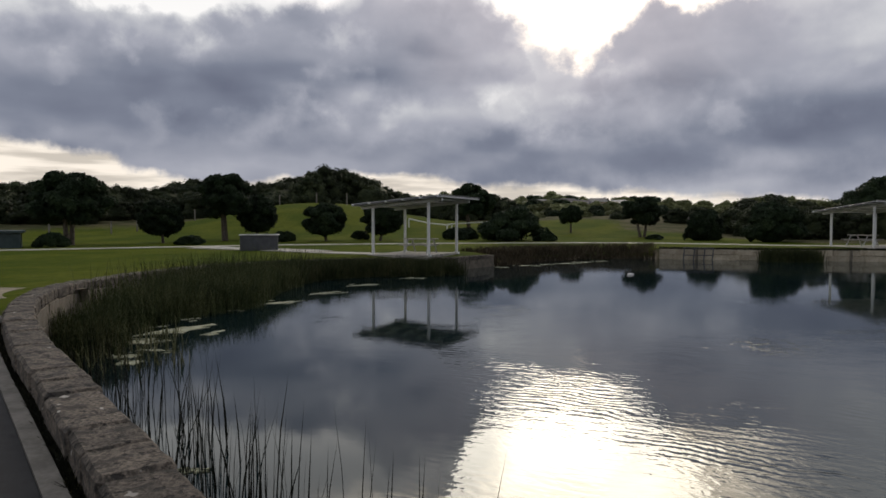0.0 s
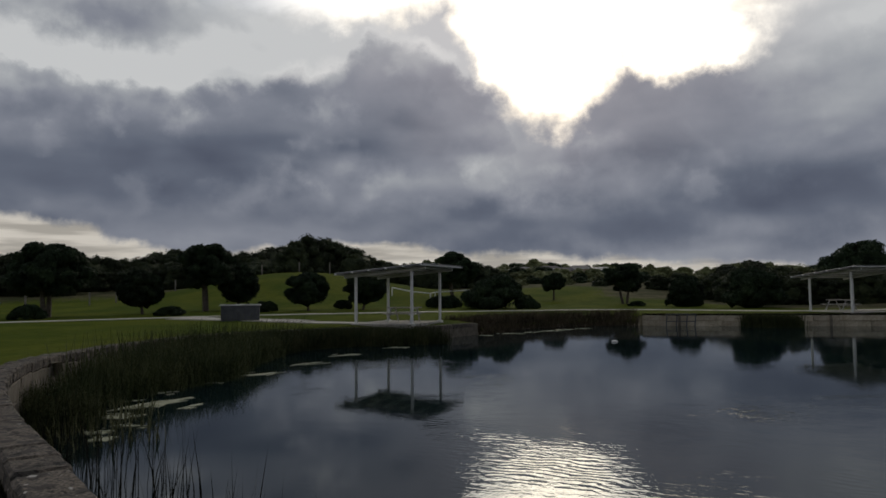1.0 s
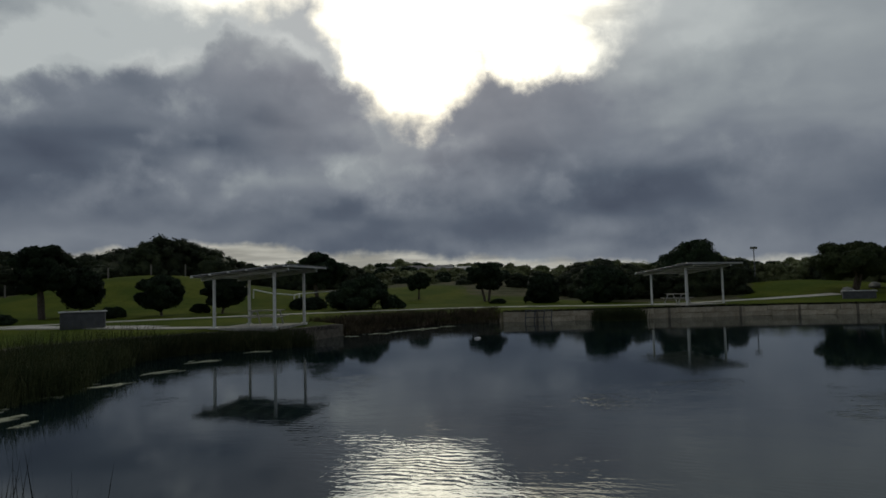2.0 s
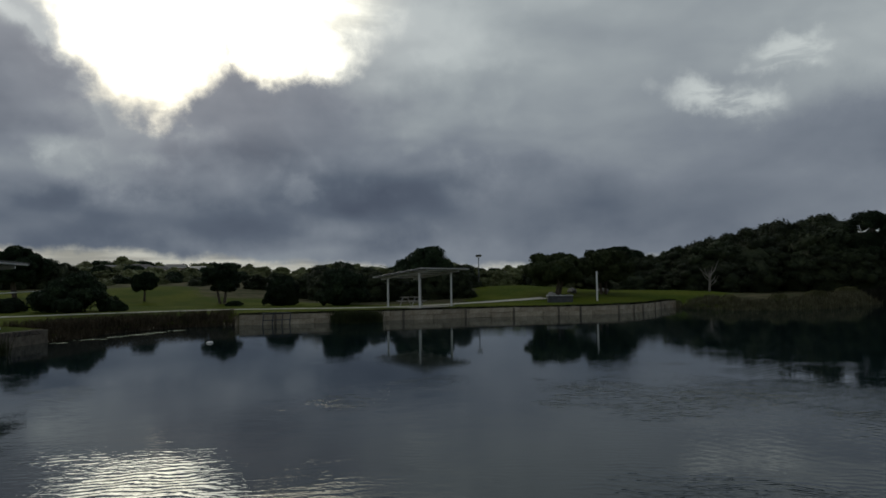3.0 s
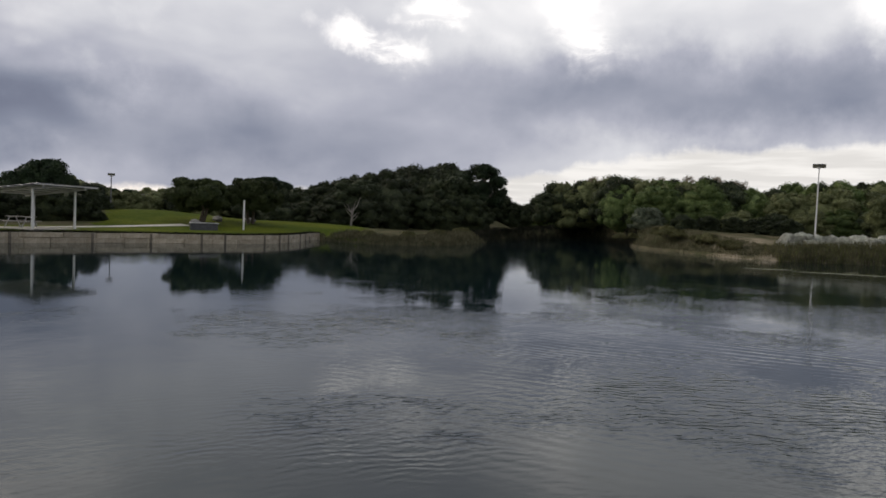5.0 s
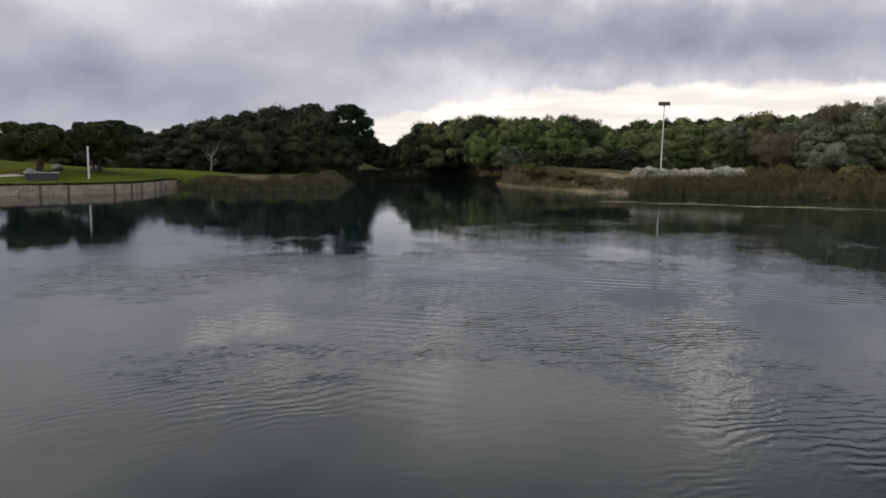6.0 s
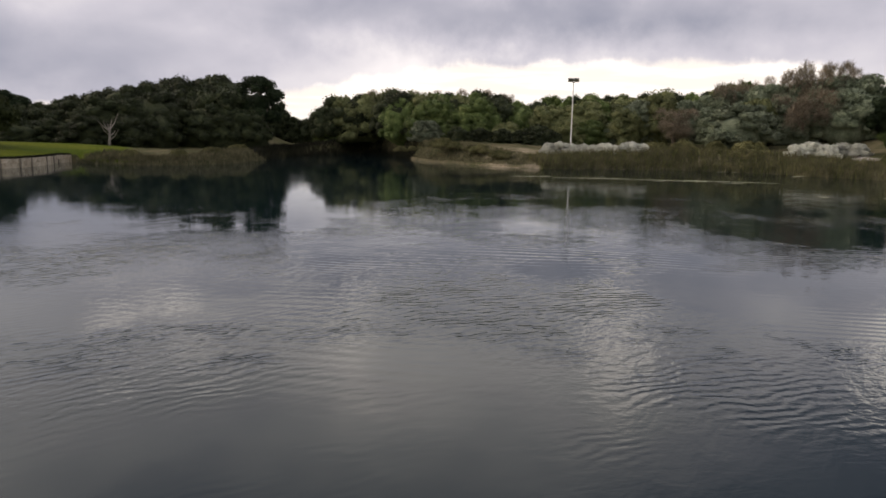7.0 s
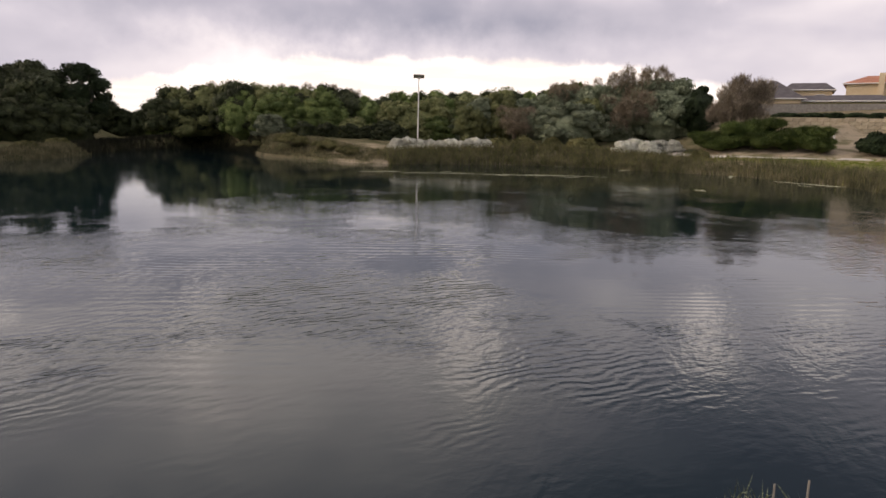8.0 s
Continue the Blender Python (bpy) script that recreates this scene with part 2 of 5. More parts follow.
M_BROWN_LEAF = foliage("brown_needles", [(0.142, 0.122, 0.084), (0.281, 0.235, 0.168), (0.487, 0.403, 0.310)])
M_MID_LEAF = foliage("mid_green_leaves", [(0.026, 0.038, 0.014), (0.054, 0.070, 0.026), (0.096, 0.114, 0.048)])
M_SHRUB_LEAF = foliage("fresh_green_leaves", [(0.042, 0.068, 0.020), (0.097, 0.142, 0.041), (0.199, 0.246, 0.078)])
M_SEDGE_LEAF = foliage("sedge_blades", [(0.084, 0.089, 0.036), (0.168, 0.166, 0.072), (0.300, 0.270, 0.132)])
M_STRAW = foliage("grey_brown_twigs", [(0.218, 0.180, 0.133), (0.359, 0.305, 0.234), (0.515, 0.444, 0.359)])
M_SILVER_LEAF = foliage("silver_leaves", [(0.450, 0.462, 0.383), (0.688, 0.700, 0.608), (0.899, 0.899, 0.793)])
M_REED = foliage("reed_blades", [(0.035, 0.047, 0.017), (0.078, 0.094, 0.035), (0.166, 0.166, 0.074)], 0.7)
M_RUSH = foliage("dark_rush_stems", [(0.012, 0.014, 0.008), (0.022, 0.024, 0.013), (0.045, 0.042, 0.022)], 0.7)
M_REED_DRY = foliage("dry_reed_blades", [(0.078, 0.080, 0.041), (0.173, 0.165, 0.092), (0.333, 0.295, 0.178)], 0.75)
M_REED_BROWN = foliage("withered_brown_reeds", [(0.040, 0.034, 0.020), (0.090, 0.072, 0.045), (0.170, 0.135, 0.085)], 0.8)
M_REED_GREEN = foliage("fresh_reed_blades", [(0.114, 0.143, 0.047), (0.247, 0.266, 0.094), (0.475, 0.417, 0.170)], 0.7)
M_REED_PALE = foliage("pale_sedge_blades", [(0.10, 0.11, 0.04), (0.22, 0.22, 0.10), (0.42, 0.39, 0.22)], 0.7)
M_MAT = plain("floating_weed", (0.17, 0.18, 0.10), (0.36, 0.36, 0.24), 3.0, 0.7, relief=0.4)
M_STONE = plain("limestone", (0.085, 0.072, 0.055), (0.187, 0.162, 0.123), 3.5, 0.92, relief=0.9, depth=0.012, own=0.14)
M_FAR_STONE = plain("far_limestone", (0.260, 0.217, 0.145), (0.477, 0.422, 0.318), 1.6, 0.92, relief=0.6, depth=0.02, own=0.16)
M_CAP, n, p = material("worn_limestone_cap")
at = n.node("ShaderNodeNewGeometry").outputs["Position"]
grain, blotch, pits = n.noise(at, 38.0, 6.0, 0.7), n.noise(at, 5.5, 4.0, 0.6), n.noise(at, 16.0, 3.0, 0.6)
c = n.mix(n.span(grain, 0.36, 0.64), (0.055, 0.046, 0.036), (0.205, 0.170, 0.135))
c = n.mix(n.span(blotch, 0.46, 0.62, 0.0, 0.85), c, (0.038, 0.034, 0.029))
c = n.mix(n.span(pits, 0.57, 0.64, 0.0, 0.9), c, (0.022, 0.02, 0.017))
c = n.mix(n.span(n.noise(at, 9.0, 2.0, 0.5), 0.70, 0.73, 0.0, 0.8), c, (0.50, 0.47, 0.42))
own = n.span(n.node("ShaderNodeObjectInfo").outputs["Random"], 0, 1, 0.78, 1.15, soft=False)
n.link(n.mix(1.0, c, n.combine(own, own, own), "MULTIPLY"), p.inputs["Base Color"])
p.inputs["Roughness"].default_value = 0.95
bump(n, p, n.math("SUBTRACT", n.math("ADD", grain, n.math("MULTIPLY", blotch, 0.8)), n.span(pits, 0.58, 0.68, 0.0, 0.7)), 0.9, 0.018)
M_KERB = plain("concrete_kerb", (0.15, 0.145, 0.135), (0.25, 0.24, 0.225), 4.0, 0.85, relief=0.3, depth=0.004)
M_EDGE = plain("mossy_concrete_kerb", (0.104, 0.096, 0.080), (0.200, 0.184, 0.160), 4.0, 0.9, relief=0.5, depth=0.006)
M_ASPHALT = plain("asphalt", (0.010, 0.010, 0.010), (0.019, 0.019, 0.020), 9.0, 0.9, relief=0.6, depth=0.006, fine=14.0)
M_PATH = plain("concrete_path", (0.36, 0.34, 0.30), (0.50, 0.47, 0.42), 1.2, 0.85)
M_TAN = plain("tan_gravel_path", (0.20, 0.165, 0.115), (0.31, 0.265, 0.19), 2.0, 0.9)
M_WHITE = plain("white_paint", (0.68, 0.68, 0.66), (0.80, 0.80, 0.78), 2.0, 0.5, relief=0.1)
M_ROOF = plain("grey_roof_sheet", (0.156, 0.162, 0.168), (0.228, 0.234, 0.240), 1.5, 0.55, metal=0.2)
M_STEEL = plain("galvanised_steel", (0.42, 0.42, 0.42), (0.58, 0.58, 0.57), 4.0, 0.45, metal=0.6)
M_BLACK = plain("black_panel", (0.02, 0.022, 0.03), (0.035, 0.035, 0.045), 3.0, 0.3)
M_PALE_TIMBER = plain("bleached_timber", (0.34, 0.32, 0.28), (0.50, 0.47, 0.42), 4.0, 0.85)
M_GREY_METAL = plain("dull_grey_paint", (0.13, 0.13, 0.135), (0.20, 0.20, 0.205), 3.0, 0.6)
M_BIN = plain("dark_grey_cladding", (0.05, 0.052, 0.06), (0.085, 0.09, 0.10), 3.0, 0.6)
M_TEAL = plain("dark_green_paint", (0.02, 0.04, 0.042), (0.04, 0.065, 0.065), 3.0, 0.5)
M_CREAM = plain("cream_render", (0.55, 0.44, 0.29), (0.66, 0.55, 0.38), 0.6, 0.9)
M_TERRACOTTA = plain("terracotta_tiles", (0.30, 0.12, 0.07), (0.42, 0.18, 0.11), 1.0, 0.85)
M_SLATE = plain("dark_roof_tiles", (0.055, 0.05, 0.055), (0.10, 0.09, 0.095), 1.0, 0.8)
M_GLASS_DARK = plain("window_glass", (0.02, 0.025, 0.03), (0.04, 0.045, 0.05), 1.0, 0.08)


# ---- building helpers ----
def mesh_of(name, verts, faces, mats, smooth_shade=False, which=None):
    me = bpy.data.meshes.new(name)
    me.from_pydata([tuple(map(float, v)) for v in verts], [], [tuple(map(int, f)) for f in faces])
    for m in mats if isinstance(mats, (list, tuple)) else [mats]:
        me.materials.append(m)
    if which is not None:
        me.polygons.foreach_set("material_index", np.asarray(which, dtype=np.int32))
    if smooth_shade:
        me.polygons.foreach_set("use_smooth", np.ones(len(me.polygons), dtype=bool))
    me.update()
    return me


def bm_mesh(name, bm, mat):
    me = bpy.data.meshes.new(name)
    bm.normal_update()
    bm.to_mesh(me)
    bm.free()
    me.materials.append(mat)
    return me


def part(name, bm, mat, parent=None, label=""):
    """One mesh object from a bmesh (or a finished mesh) under its thing."""
    ob = new(name, bm if isinstance(bm, bpy.types.Mesh) else bm_mesh(name, bm, mat))
    if parent:
        ob.parent = parent
    if label:
        tagged(ob, label=label)
    return ob


def thing(name, label, category, at=(0, 0, 0), turn=0.0, group="", kind=""):
    ob = new(name)
    ob.matrix_basis = pose(*at, 0, 0, turn)
    return tagged(ob, label, category, group, kind)


def box(bm, x0, x1, y0, y1, z0, z1, bevel=0.0, m=None):
    g = bmesh.ops.create_cube(bm, size=1.0)
    vs = g["verts"]
    bmesh.ops.scale(bm, vec=(x1 - x0, y1 - y0, z1 - z0), verts=vs)
    bmesh.ops.translate(bm, vec=((x0 + x1) / 2, (y0 + y1) / 2, (z0 + z1) / 2), verts=vs)
    if bevel:
        es = list({e for v in vs for e in v.link_edges})
        out = bmesh.ops.bevel(bm, geom=es, offset=bevel, segments=1, affect="EDGES")
        vs = list({v for f in out["faces"] for v in f.verts} | {v for v in vs if v.is_valid})
    if m is not None:
        bmesh.ops.transform(bm, matrix=m, verts=vs)
    return bm


def boxed(x0, x1, y0, y1, z0, z1, bevel=0.0, m=None):
    return box(bmesh.new(), x0, x1, y0, y1, z0, z1, bevel, m)


def tube(bm, path, radii, sides=8):
    """A tapered tube along points."""
    rings = []
    for i, p in enumerate(path):
        a, b = Vector(path[max(0, i - 1)]), Vector(path[min(len(path) - 1, i + 1)])
        q = (b - a).to_track_quat("Z", "Y")
        rings.append([bm.verts.new(Vector(p) + q @ Vector((radii[i] * math.cos(k * 2 * math.pi / sides), radii[i] * math.sin(k * 2 * math.pi / sides), 0)))
                      for k in range(sides)])
    for r0, r1 in zip(rings, rings[1:]):
        for k in range(sides):
            bm.faces.new((r0[k], r0[(k + 1) % sides], r1[(k + 1) % sides], r1[k]))
    bm.faces.new(rings[0][::-1])
    bm.faces.new(rings[-1])
    return bm


# ---- the lie of the land ----
CENTRE = (25.0, 15.0)
# pond outline, in order round it; True where a limestone wall holds the bank
SHORE = [(1.25, -3.0, 1), (1.2, -1.2, 1), (0.95, 0.1, 1), (0.35, 1.15, 1), (-1.04, 3.0, 1), (-2.88, 5.45, 1), (-4.2, 7.18, 1), (-5.44, 8.91, 1),
         (-6.6, 10.9, 1), (-7.5, 13.0, 1), (-8.2, 15.4, 1), (-8.9, 19.4, 1), (-9.2, 23.0, 1), (-8.6, 27.0, 1), (-7.0, 30.4, 1), (-4.1, 32.4, 1),
         (0.2, 32.8, 1), (1.9, 35.0, 0), (4.5, 39.0, 0), (7.5, 42.3, 0), (10.7, 44.3, 1), (19.2, 41.4, 1), (30.9, 39.3, 1), (40.0, 34.8, 1), (46.5, 36.5, 1),
         (55.2, 41.2, 0), (50.4, 34.0, 0), (52.5, 28.8, 0), (59.0, 27.6, 0), (67.0, 29.2, 0), (78.0, 31.5, 0), (92.0, 33.5, 0), (112.0, 33.0, 0), (118.0, 30.0, 0), (112.0, 25.0, 0),
         (95.0, 18.0, 0), (80.0, 14.0, 0), (72.5, 7.6, 0), (65.3, 2.2, 0), (68.0, -4.8, 0), (70.5, -11.5, 0), (71.0, -17.0, 0), (67.8, -22.0, 0), (62.0, -25.0, 0), (56.2, -30.1, 0),
         (47.5, -31.4, 0), (38.6, -30.2, 0), (30.0, -26.0, 0), (18.0, -20.0, 0), (6.0, -10.0, 0), (1.8, -5.0, 0)]
for _ in range(2):
    cut = []
    for (x0, y0, w), (x1, y1, _w) in zip(SHORE, SHORE[1:] + SHORE[:1]):
        cut += [(x0 * 0.75 + x1 * 0.25, y0 * 0.75 + y1 * 0.25, w), (x0 * 0.25 + x1 * 0.75, y0 * 0.25 + y1 * 0.75, w)]
    SHORE = cut


def shore_at(theta):
    """Distance of the shore from the pond's centre in a direction, and whether a wall stands there."""
    dx, dy = math.cos(theta), math.sin(theta)
    best = None
    for (x0, y0, w), (x1, y1, _) in zip(SHORE, SHORE[1:] + SHORE[:1]):
        ax, ay, bx, by = x0 - CENTRE[0], y0 - CENTRE[1], x1 - x0, y1 - y0
        det = bx * dy - by * dx
        if abs(det) < 1e-9:
            continue
        r = (bx * ay - by * ax) / det
        s = (dx * ay - dy * ax) / det
        if r > 0 and -1e-6 <= s <= 1 + 1e-6 and (best is None or r > best[0]):
            best = (r, w)
    return best


RISE = [(-180, 2.5), (-60, 2.2), (-34, 2.2), (-14, 2.6), (-8, 4.0), (0, 2.5), (20, 3.0), (36, 2.0), (48, 2.6), (56, 3.5), (66, 4.0), (69.5, 0.8), (72, 1.0), (78, 3.0),
        (90, 2.6), (104, 3.4), (112, 4.6), (118, 7.0), (124, 8.5), (132, 9.0), (150, 7.0), (180, 4.0)]


TERRACES = [(40, 0.2), (60, 0.35), (66, 0.6), (71, 0.9), (84, 3.3), (85.5, 3.5), (86.3, 4.95), (104, 6.0), (105.2, 7.5), (125, 9.6), (145, 10.2), (400, 13.0), (4500, 13.0)]


def land(x, y):
    """Height of the ground outside the pond."""
    d, a = math.hypot(x, y), math.degrees(math.atan2(x, y))
    h = 0.17 * smooth(26, 12, d)
    h += 3.9 * math.exp(-((x + 16) / 17) ** 2 - ((y - 88) / 15) ** 2)
    h += 1.8 * math.exp(-((x - 20) / 15) ** 2 - ((y - 90) / 12) ** 2)
    h += 1.5 * math.exp(-((x - 49) / 10) ** 2 - ((y - 61) / 11) ** 2)
    h += 0.7 * math.exp(-((x - 62) / 11) ** 2 - ((y - 50) / 9) ** 2)
    h += 0.9 * smooth(66, 84, d) * smooth(72, 84, a) * smooth(150, 130, a)
    rise = lerp_list(RISE, a)
    h += rise * smooth(66 if a > 80 else 84, 125, d)
    terraced = smooth(113, 119, a) * smooth(168, 150, a)
    if terraced:
        h += (lerp_list(TERRACES, d) - h) * terraced
        return h
    h += (7.5 * smooth(130, 330, d)) * (0.65 + 0.35 * math.cos(radians(a * 3.1 + 40)))
    h += 0.25 * noise.noise((x * 0.07, y * 0.07, 0)) * smooth(50, 80, d) + 0.02 * noise.noise((x * 0.5, y * 0.5, 3))
    return h


def wall_top(x, y):
    d = math.hypot(x, y)
    return lerp_list([(0, 0.40), (14.5, 0.40), (19, 0.24), (25, 0.06), (32, -0.10), (90, -0.08)], d)


# ---- ground: one sheet, from the pond's bed to the horizon ----
TURNS = 900
OUT = [1.3, 2.2, 3.4, 5, 7, 9.5, 12.5, 16, 20, 25, 31, 38, 46, 55, 66, 80, 100, 125, 160, 220, 320, 500, 900, 1800, 4200]
verts, faces, lawn, sandy = [(*CENTRE, -1.7)], [], [0.0], [1.0]
rows = []
for i in range(TURNS):
    th = 2 * math.pi * i / TURNS
    r, walled = shore_at(th)
    c, s = math.cos(th), math.sin(th)
    line = []
    if walled:
        profile = [(-4, -1.65), (-1, -1.62), (0.1, -1.6), (0.30, -1.6), (0.33, None), (0.75, None)]
    else:
        profile = [(-4, -1.6), (-1.2, -1.15), (0.0, -0.80), (0.35, -0.66), (0.7, -0.5), (1.0, -0.35)]
    for off, z in profile + [(o, None) for o in OUT]:
        x, y = CENTRE[0] + (r + off) * c, CENTRE[1] + (r + off) * s
        h = land(x, y)
        if z is None:
            top = wall_top(x, y) - 0.03
            if walled:
                edge = top - 0.22 * smooth(18, 12.5, math.hypot(x, y))
                z = edge + (h - edge) * smooth(0.3, 2.2, off)
            else:
                z = -0.35 + (h + 0.35) * smooth(0.9, 2.8 if x > 50 and y < 0 else 5.0, off)
        d, a = math.hypot(x, y), math.degrees(math.atan2(x, y))
        grass = smooth(105, 88, d) * smooth(0.4, 0.7, off) * (1 if a < 12 else 1 - smooth(12, 17, a) * smooth(lerp_list([(20, 76), (28, 56), (36.4, 56), (37.8, 84)], a), lerp_list([(20, 84), (28, 62), (36.4, 62), (37.8, 92)], a), d)) if a < 40 else smooth(92, 82, d) * smooth(60, 55, a) * smooth(0.4, 0.7, off)
        if a > 60:
            grass = 0.62 * smooth(113, 117, a) * smooth(74, 69, d) * smooth(1.5, 3.0, off)
        verts.append((x, y, z))
        lawn.append(grass)
        sandy.append(max(smooth(3.5, 2.0, off) if not walled and not 45 < a < 92 else 0.22 * smooth(1.2, 0.7, off) * smooth(77, 79, a), smooth(84.5, 86.5, a) * smooth(94, 91.5, a) * smooth(80, 76, d), smooth(114, 119, a) * smooth(110, 95, d)))
        line.append(len(verts) - 1)
    rows.append(line)
for i in range(TURNS):
    a, b = rows[i], rows[(i + 1) % TURNS]
    faces.append((0, a[0], b[0]))
    for k in range(len(a) - 1):
        faces.append((a[k], a[k + 1], b[k + 1], b[k]))

M_GROUND, n, p = material("ground")
at = world_place(n)
grass_mask = n.node("ShaderNodeAttribute")
grass_mask.attribute_name = "lawn"
tuft, patch, blade = n.noise(at, 2.2, 5.0, 0.65), n.noise(at, 0.16, 3.0), n.noise(at, 14.0, 3.0, 0.7)
turf = n.mix(n.span(patch, 0.35, 0.65), (0.055, 0.082, 0.008), (0.108, 0.122, 0.014))
turf = n.mix(n.span(tuft, 0.35, 0.7, 0.0, 0.6), turf, (0.038, 0.060, 0.006))
turf = n.mix(n.span(blade, 0.5, 0.8, 0.0, 0.5), turf, (0.105, 0.125, 0.020))
sand_mask = n.node("ShaderNodeAttribute")
sand_mask.attribute_name = "sandy"
scrub = n.mix(n.span(n.noise(at, 0.5, 5.0, 0.6), 0.4, 0.6), (0.115, 0.10, 0.06), (0.055, 0.06, 0.028))
sand = n.mix(n.span(n.noise(at, 0.5, 5.0, 0.6), 0.42, 0.66), (0.36, 0.30, 0.22), (0.15, 0.135, 0.08))
sand = n.mix(sand_mask.outputs["Fac"], scrub, sand)
sand = n.mix(n.span(blade, 0.4, 0.8, 0.0, 0.5), sand, (0.07, 0.075, 0.035))
edge = n.math("ADD", grass_mask.outputs["Fac"], n.span(tuft, 0.3, 0.7, -0.25, 0.25))
n.link(n.mix(n.span(edge, 0.35, 0.65), sand, turf), p.inputs["Base Color"])
p.inputs["Roughness"].default_value = 0.95
p.inputs["Specular IOR Level"].default_value = 0.02
bump(n, p, n.math("ADD", tuft, n.math("MULTIPLY", blade, 0.4)), 0.8, 0.06)
me = mesh_of("ground", verts, faces, M_GROUND, True)
me.attributes.new("lawn", "FLOAT", "POINT").data.foreach_set("value", np.array(lawn, dtype=np.float32))
me.attributes.new("sandy", "FLOAT", "POINT").data.foreach_set("value", np.array(sandy, dtype=np.float32))
tagged(new("ground", me), "mown green lawn, sandy banks and dunes round a pond", "ground", kind="structure")

# ---- water ----
WAVE = 0.0042
M_WATER, n, p = material("pond_water")
at = world_place(n)
lee = n.math("MAXIMUM", n.span(n.vec("DOT_PRODUCT", at, (1.0, -0.08, 0.0)), -1.4, 0.7, 0.10, 1.0), n.span(n.vec("DOT_PRODUCT", at, (0.0, 1.0, 0.0)), 11.5, 15.0))
gusts = n.span(n.noise(at, 0.16, 2.0, 0.5), 0.42, 0.60)
# the breeze reaches the middle of the pond; the water under the far banks lies calm
reach = n.math("MAXIMUM", n.span(n.vec("LENGTH", n.vec("SUBTRACT", at, (4.0, 2.5, WATER))), 8.0, 15.0, 0.75, 0.09),
               n.span(n.vec("LENGTH", n.vec("SUBTRACT", at, (26.0, -18.0, WATER))), 11.0, 21.0, 0.22, 0.0))

# a light breeze roughens the eastern half out to forty metres, and a patch off the shelter
from_eye = n.vec("LENGTH", n.vec("SUBTRACT", at, (0.0, 0.0, WATER)))
windward = n.vec("DOT_PRODUCT", at, (0.62, -0.78, 0.0))
reach = n.math("MAXIMUM", reach, n.math("MULTIPLY", n.span(n.math("SUBTRACT", from_eye, n.math("MULTIPLY", windward, 0.4)), 28.0, 21.0, 0.0, 0.5), n.span(windward, 6.0, 18.0)))
reach = n.math("MAXIMUM", reach, n.span(n.vec("LENGTH", n.vec("SUBTRACT", at, (11.5, 3.0, WATER))), 5.0, 8.5, 0.95, 0.0))
reach = n.math("MAXIMUM", reach, n.span(n.vec("LENGTH", n.vec("SUBTRACT", at, (-1.5, 19.0, WATER))), 3.0, 7.5, 0.22, 0.0))
reach = n.math("MULTIPLY", reach, n.math("MULTIPLY", lee, n.span(from_eye, 4.2, 7.5, 0.25, 1.0)))


def crests(turn, across, stretch_out):
    """Ripples with long crests, running towards a bearing."""
    r = n.node("ShaderNodeVectorRotate")
    r.rotation_type = "Z_AXIS"
    n.link(at, r.inputs["Vector"])
    r.inputs["Angle"].default_value = radians(turn)
    return n.noise(n.vec("MULTIPLY", r.outputs[0], (across / stretch_out, across, across)), 1.0, 2.0, 0.5, 0.5)


wave = n.math("ADD", n.math("MULTIPLY", crests(25, 7.2, 3.2), 0.42), n.math("MULTIPLY", crests(70, 9.5, 2.4), 0.26))
# trains of small waves that run in towards the near wall
away = n.vec("LENGTH", n.vec("SUBTRACT", at, (-7.0, -9.0, WATER)))
phase = n.math("ADD", n.math("MULTIPLY", away, 38.0), n.math("MULTIPLY", n.noise(at, 1.1, 3.0, 0.55), 26.0))
train = n.math("MULTIPLY", n.math("SINE", phase), n.span(n.noise(at, 0.6, 3.0, 0.6), 0.46, 0.62, 0.0, 0.065))
fine_wave = n.noise(at, 9.0, 2.0, 0.5, 0.4)
swell = n.noise(at, 0.8, 2.0, 0.5)
h = n.math("ADD", n.math("MULTIPLY", n.math("ADD", n.math("MULTIPLY", wave, 0.6), n.math("ADD", train, n.math("MULTIPLY", fine_wave, 0.13))), n.math("MULTIPLY", n.span(gusts, 0, 1, 0.22, 1.0), reach)),
           n.math("MULTIPLY", n.math("MULTIPLY", swell, 0.25), reach))
# a dark body under a clear, slightly blue-green mirror
tilt = n.node("ShaderNodeBump")
tilt.inputs["Strength"].default_value, tilt.inputs["Distance"].default_value = 0.75, 0.05
n.link(h, tilt.inputs["Height"])
body, mirror, gloss = n.node("ShaderNodeBsdfDiffuse"), n.node("ShaderNodeBsdfGlossy"), n.node("ShaderNodeFresnel")
body.inputs["Color"].default_value = (0.004, 0.012, 0.015, 1)
mirror.inputs["Color"].default_value = (0.93, 0.955, 0.955, 1)
n.link(n.span(n.vec("LENGTH", n.vec("SUBTRACT", at, (4.0, 2.5, WATER))), 8.0, 34.0, 0.025, 0.048), mirror.inputs["Roughness"])
gloss.inputs["IOR"].default_value = 1.34
for each in (body, mirror, gloss):
    n.link(tilt.outputs[0], each.inputs["Normal"])
blend = n.node("ShaderNodeMixShader")
n.link(gloss.outputs[0], blend.inputs[0])
n.link(body.outputs[0], blend.inputs[1])
n.link(mirror.outputs[0], blend.inputs[2])
n.link(blend.outputs[0], next(o for o in M_WATER.node_tree.nodes if o.type == "OUTPUT_MATERIAL").inputs[0])


def steps(*runs):
    out = []
    for a, b, d in runs:
        out += list(np.arange(a, b - 0.5 * d, d))
    return np.array(out + [runs[-1][1]])


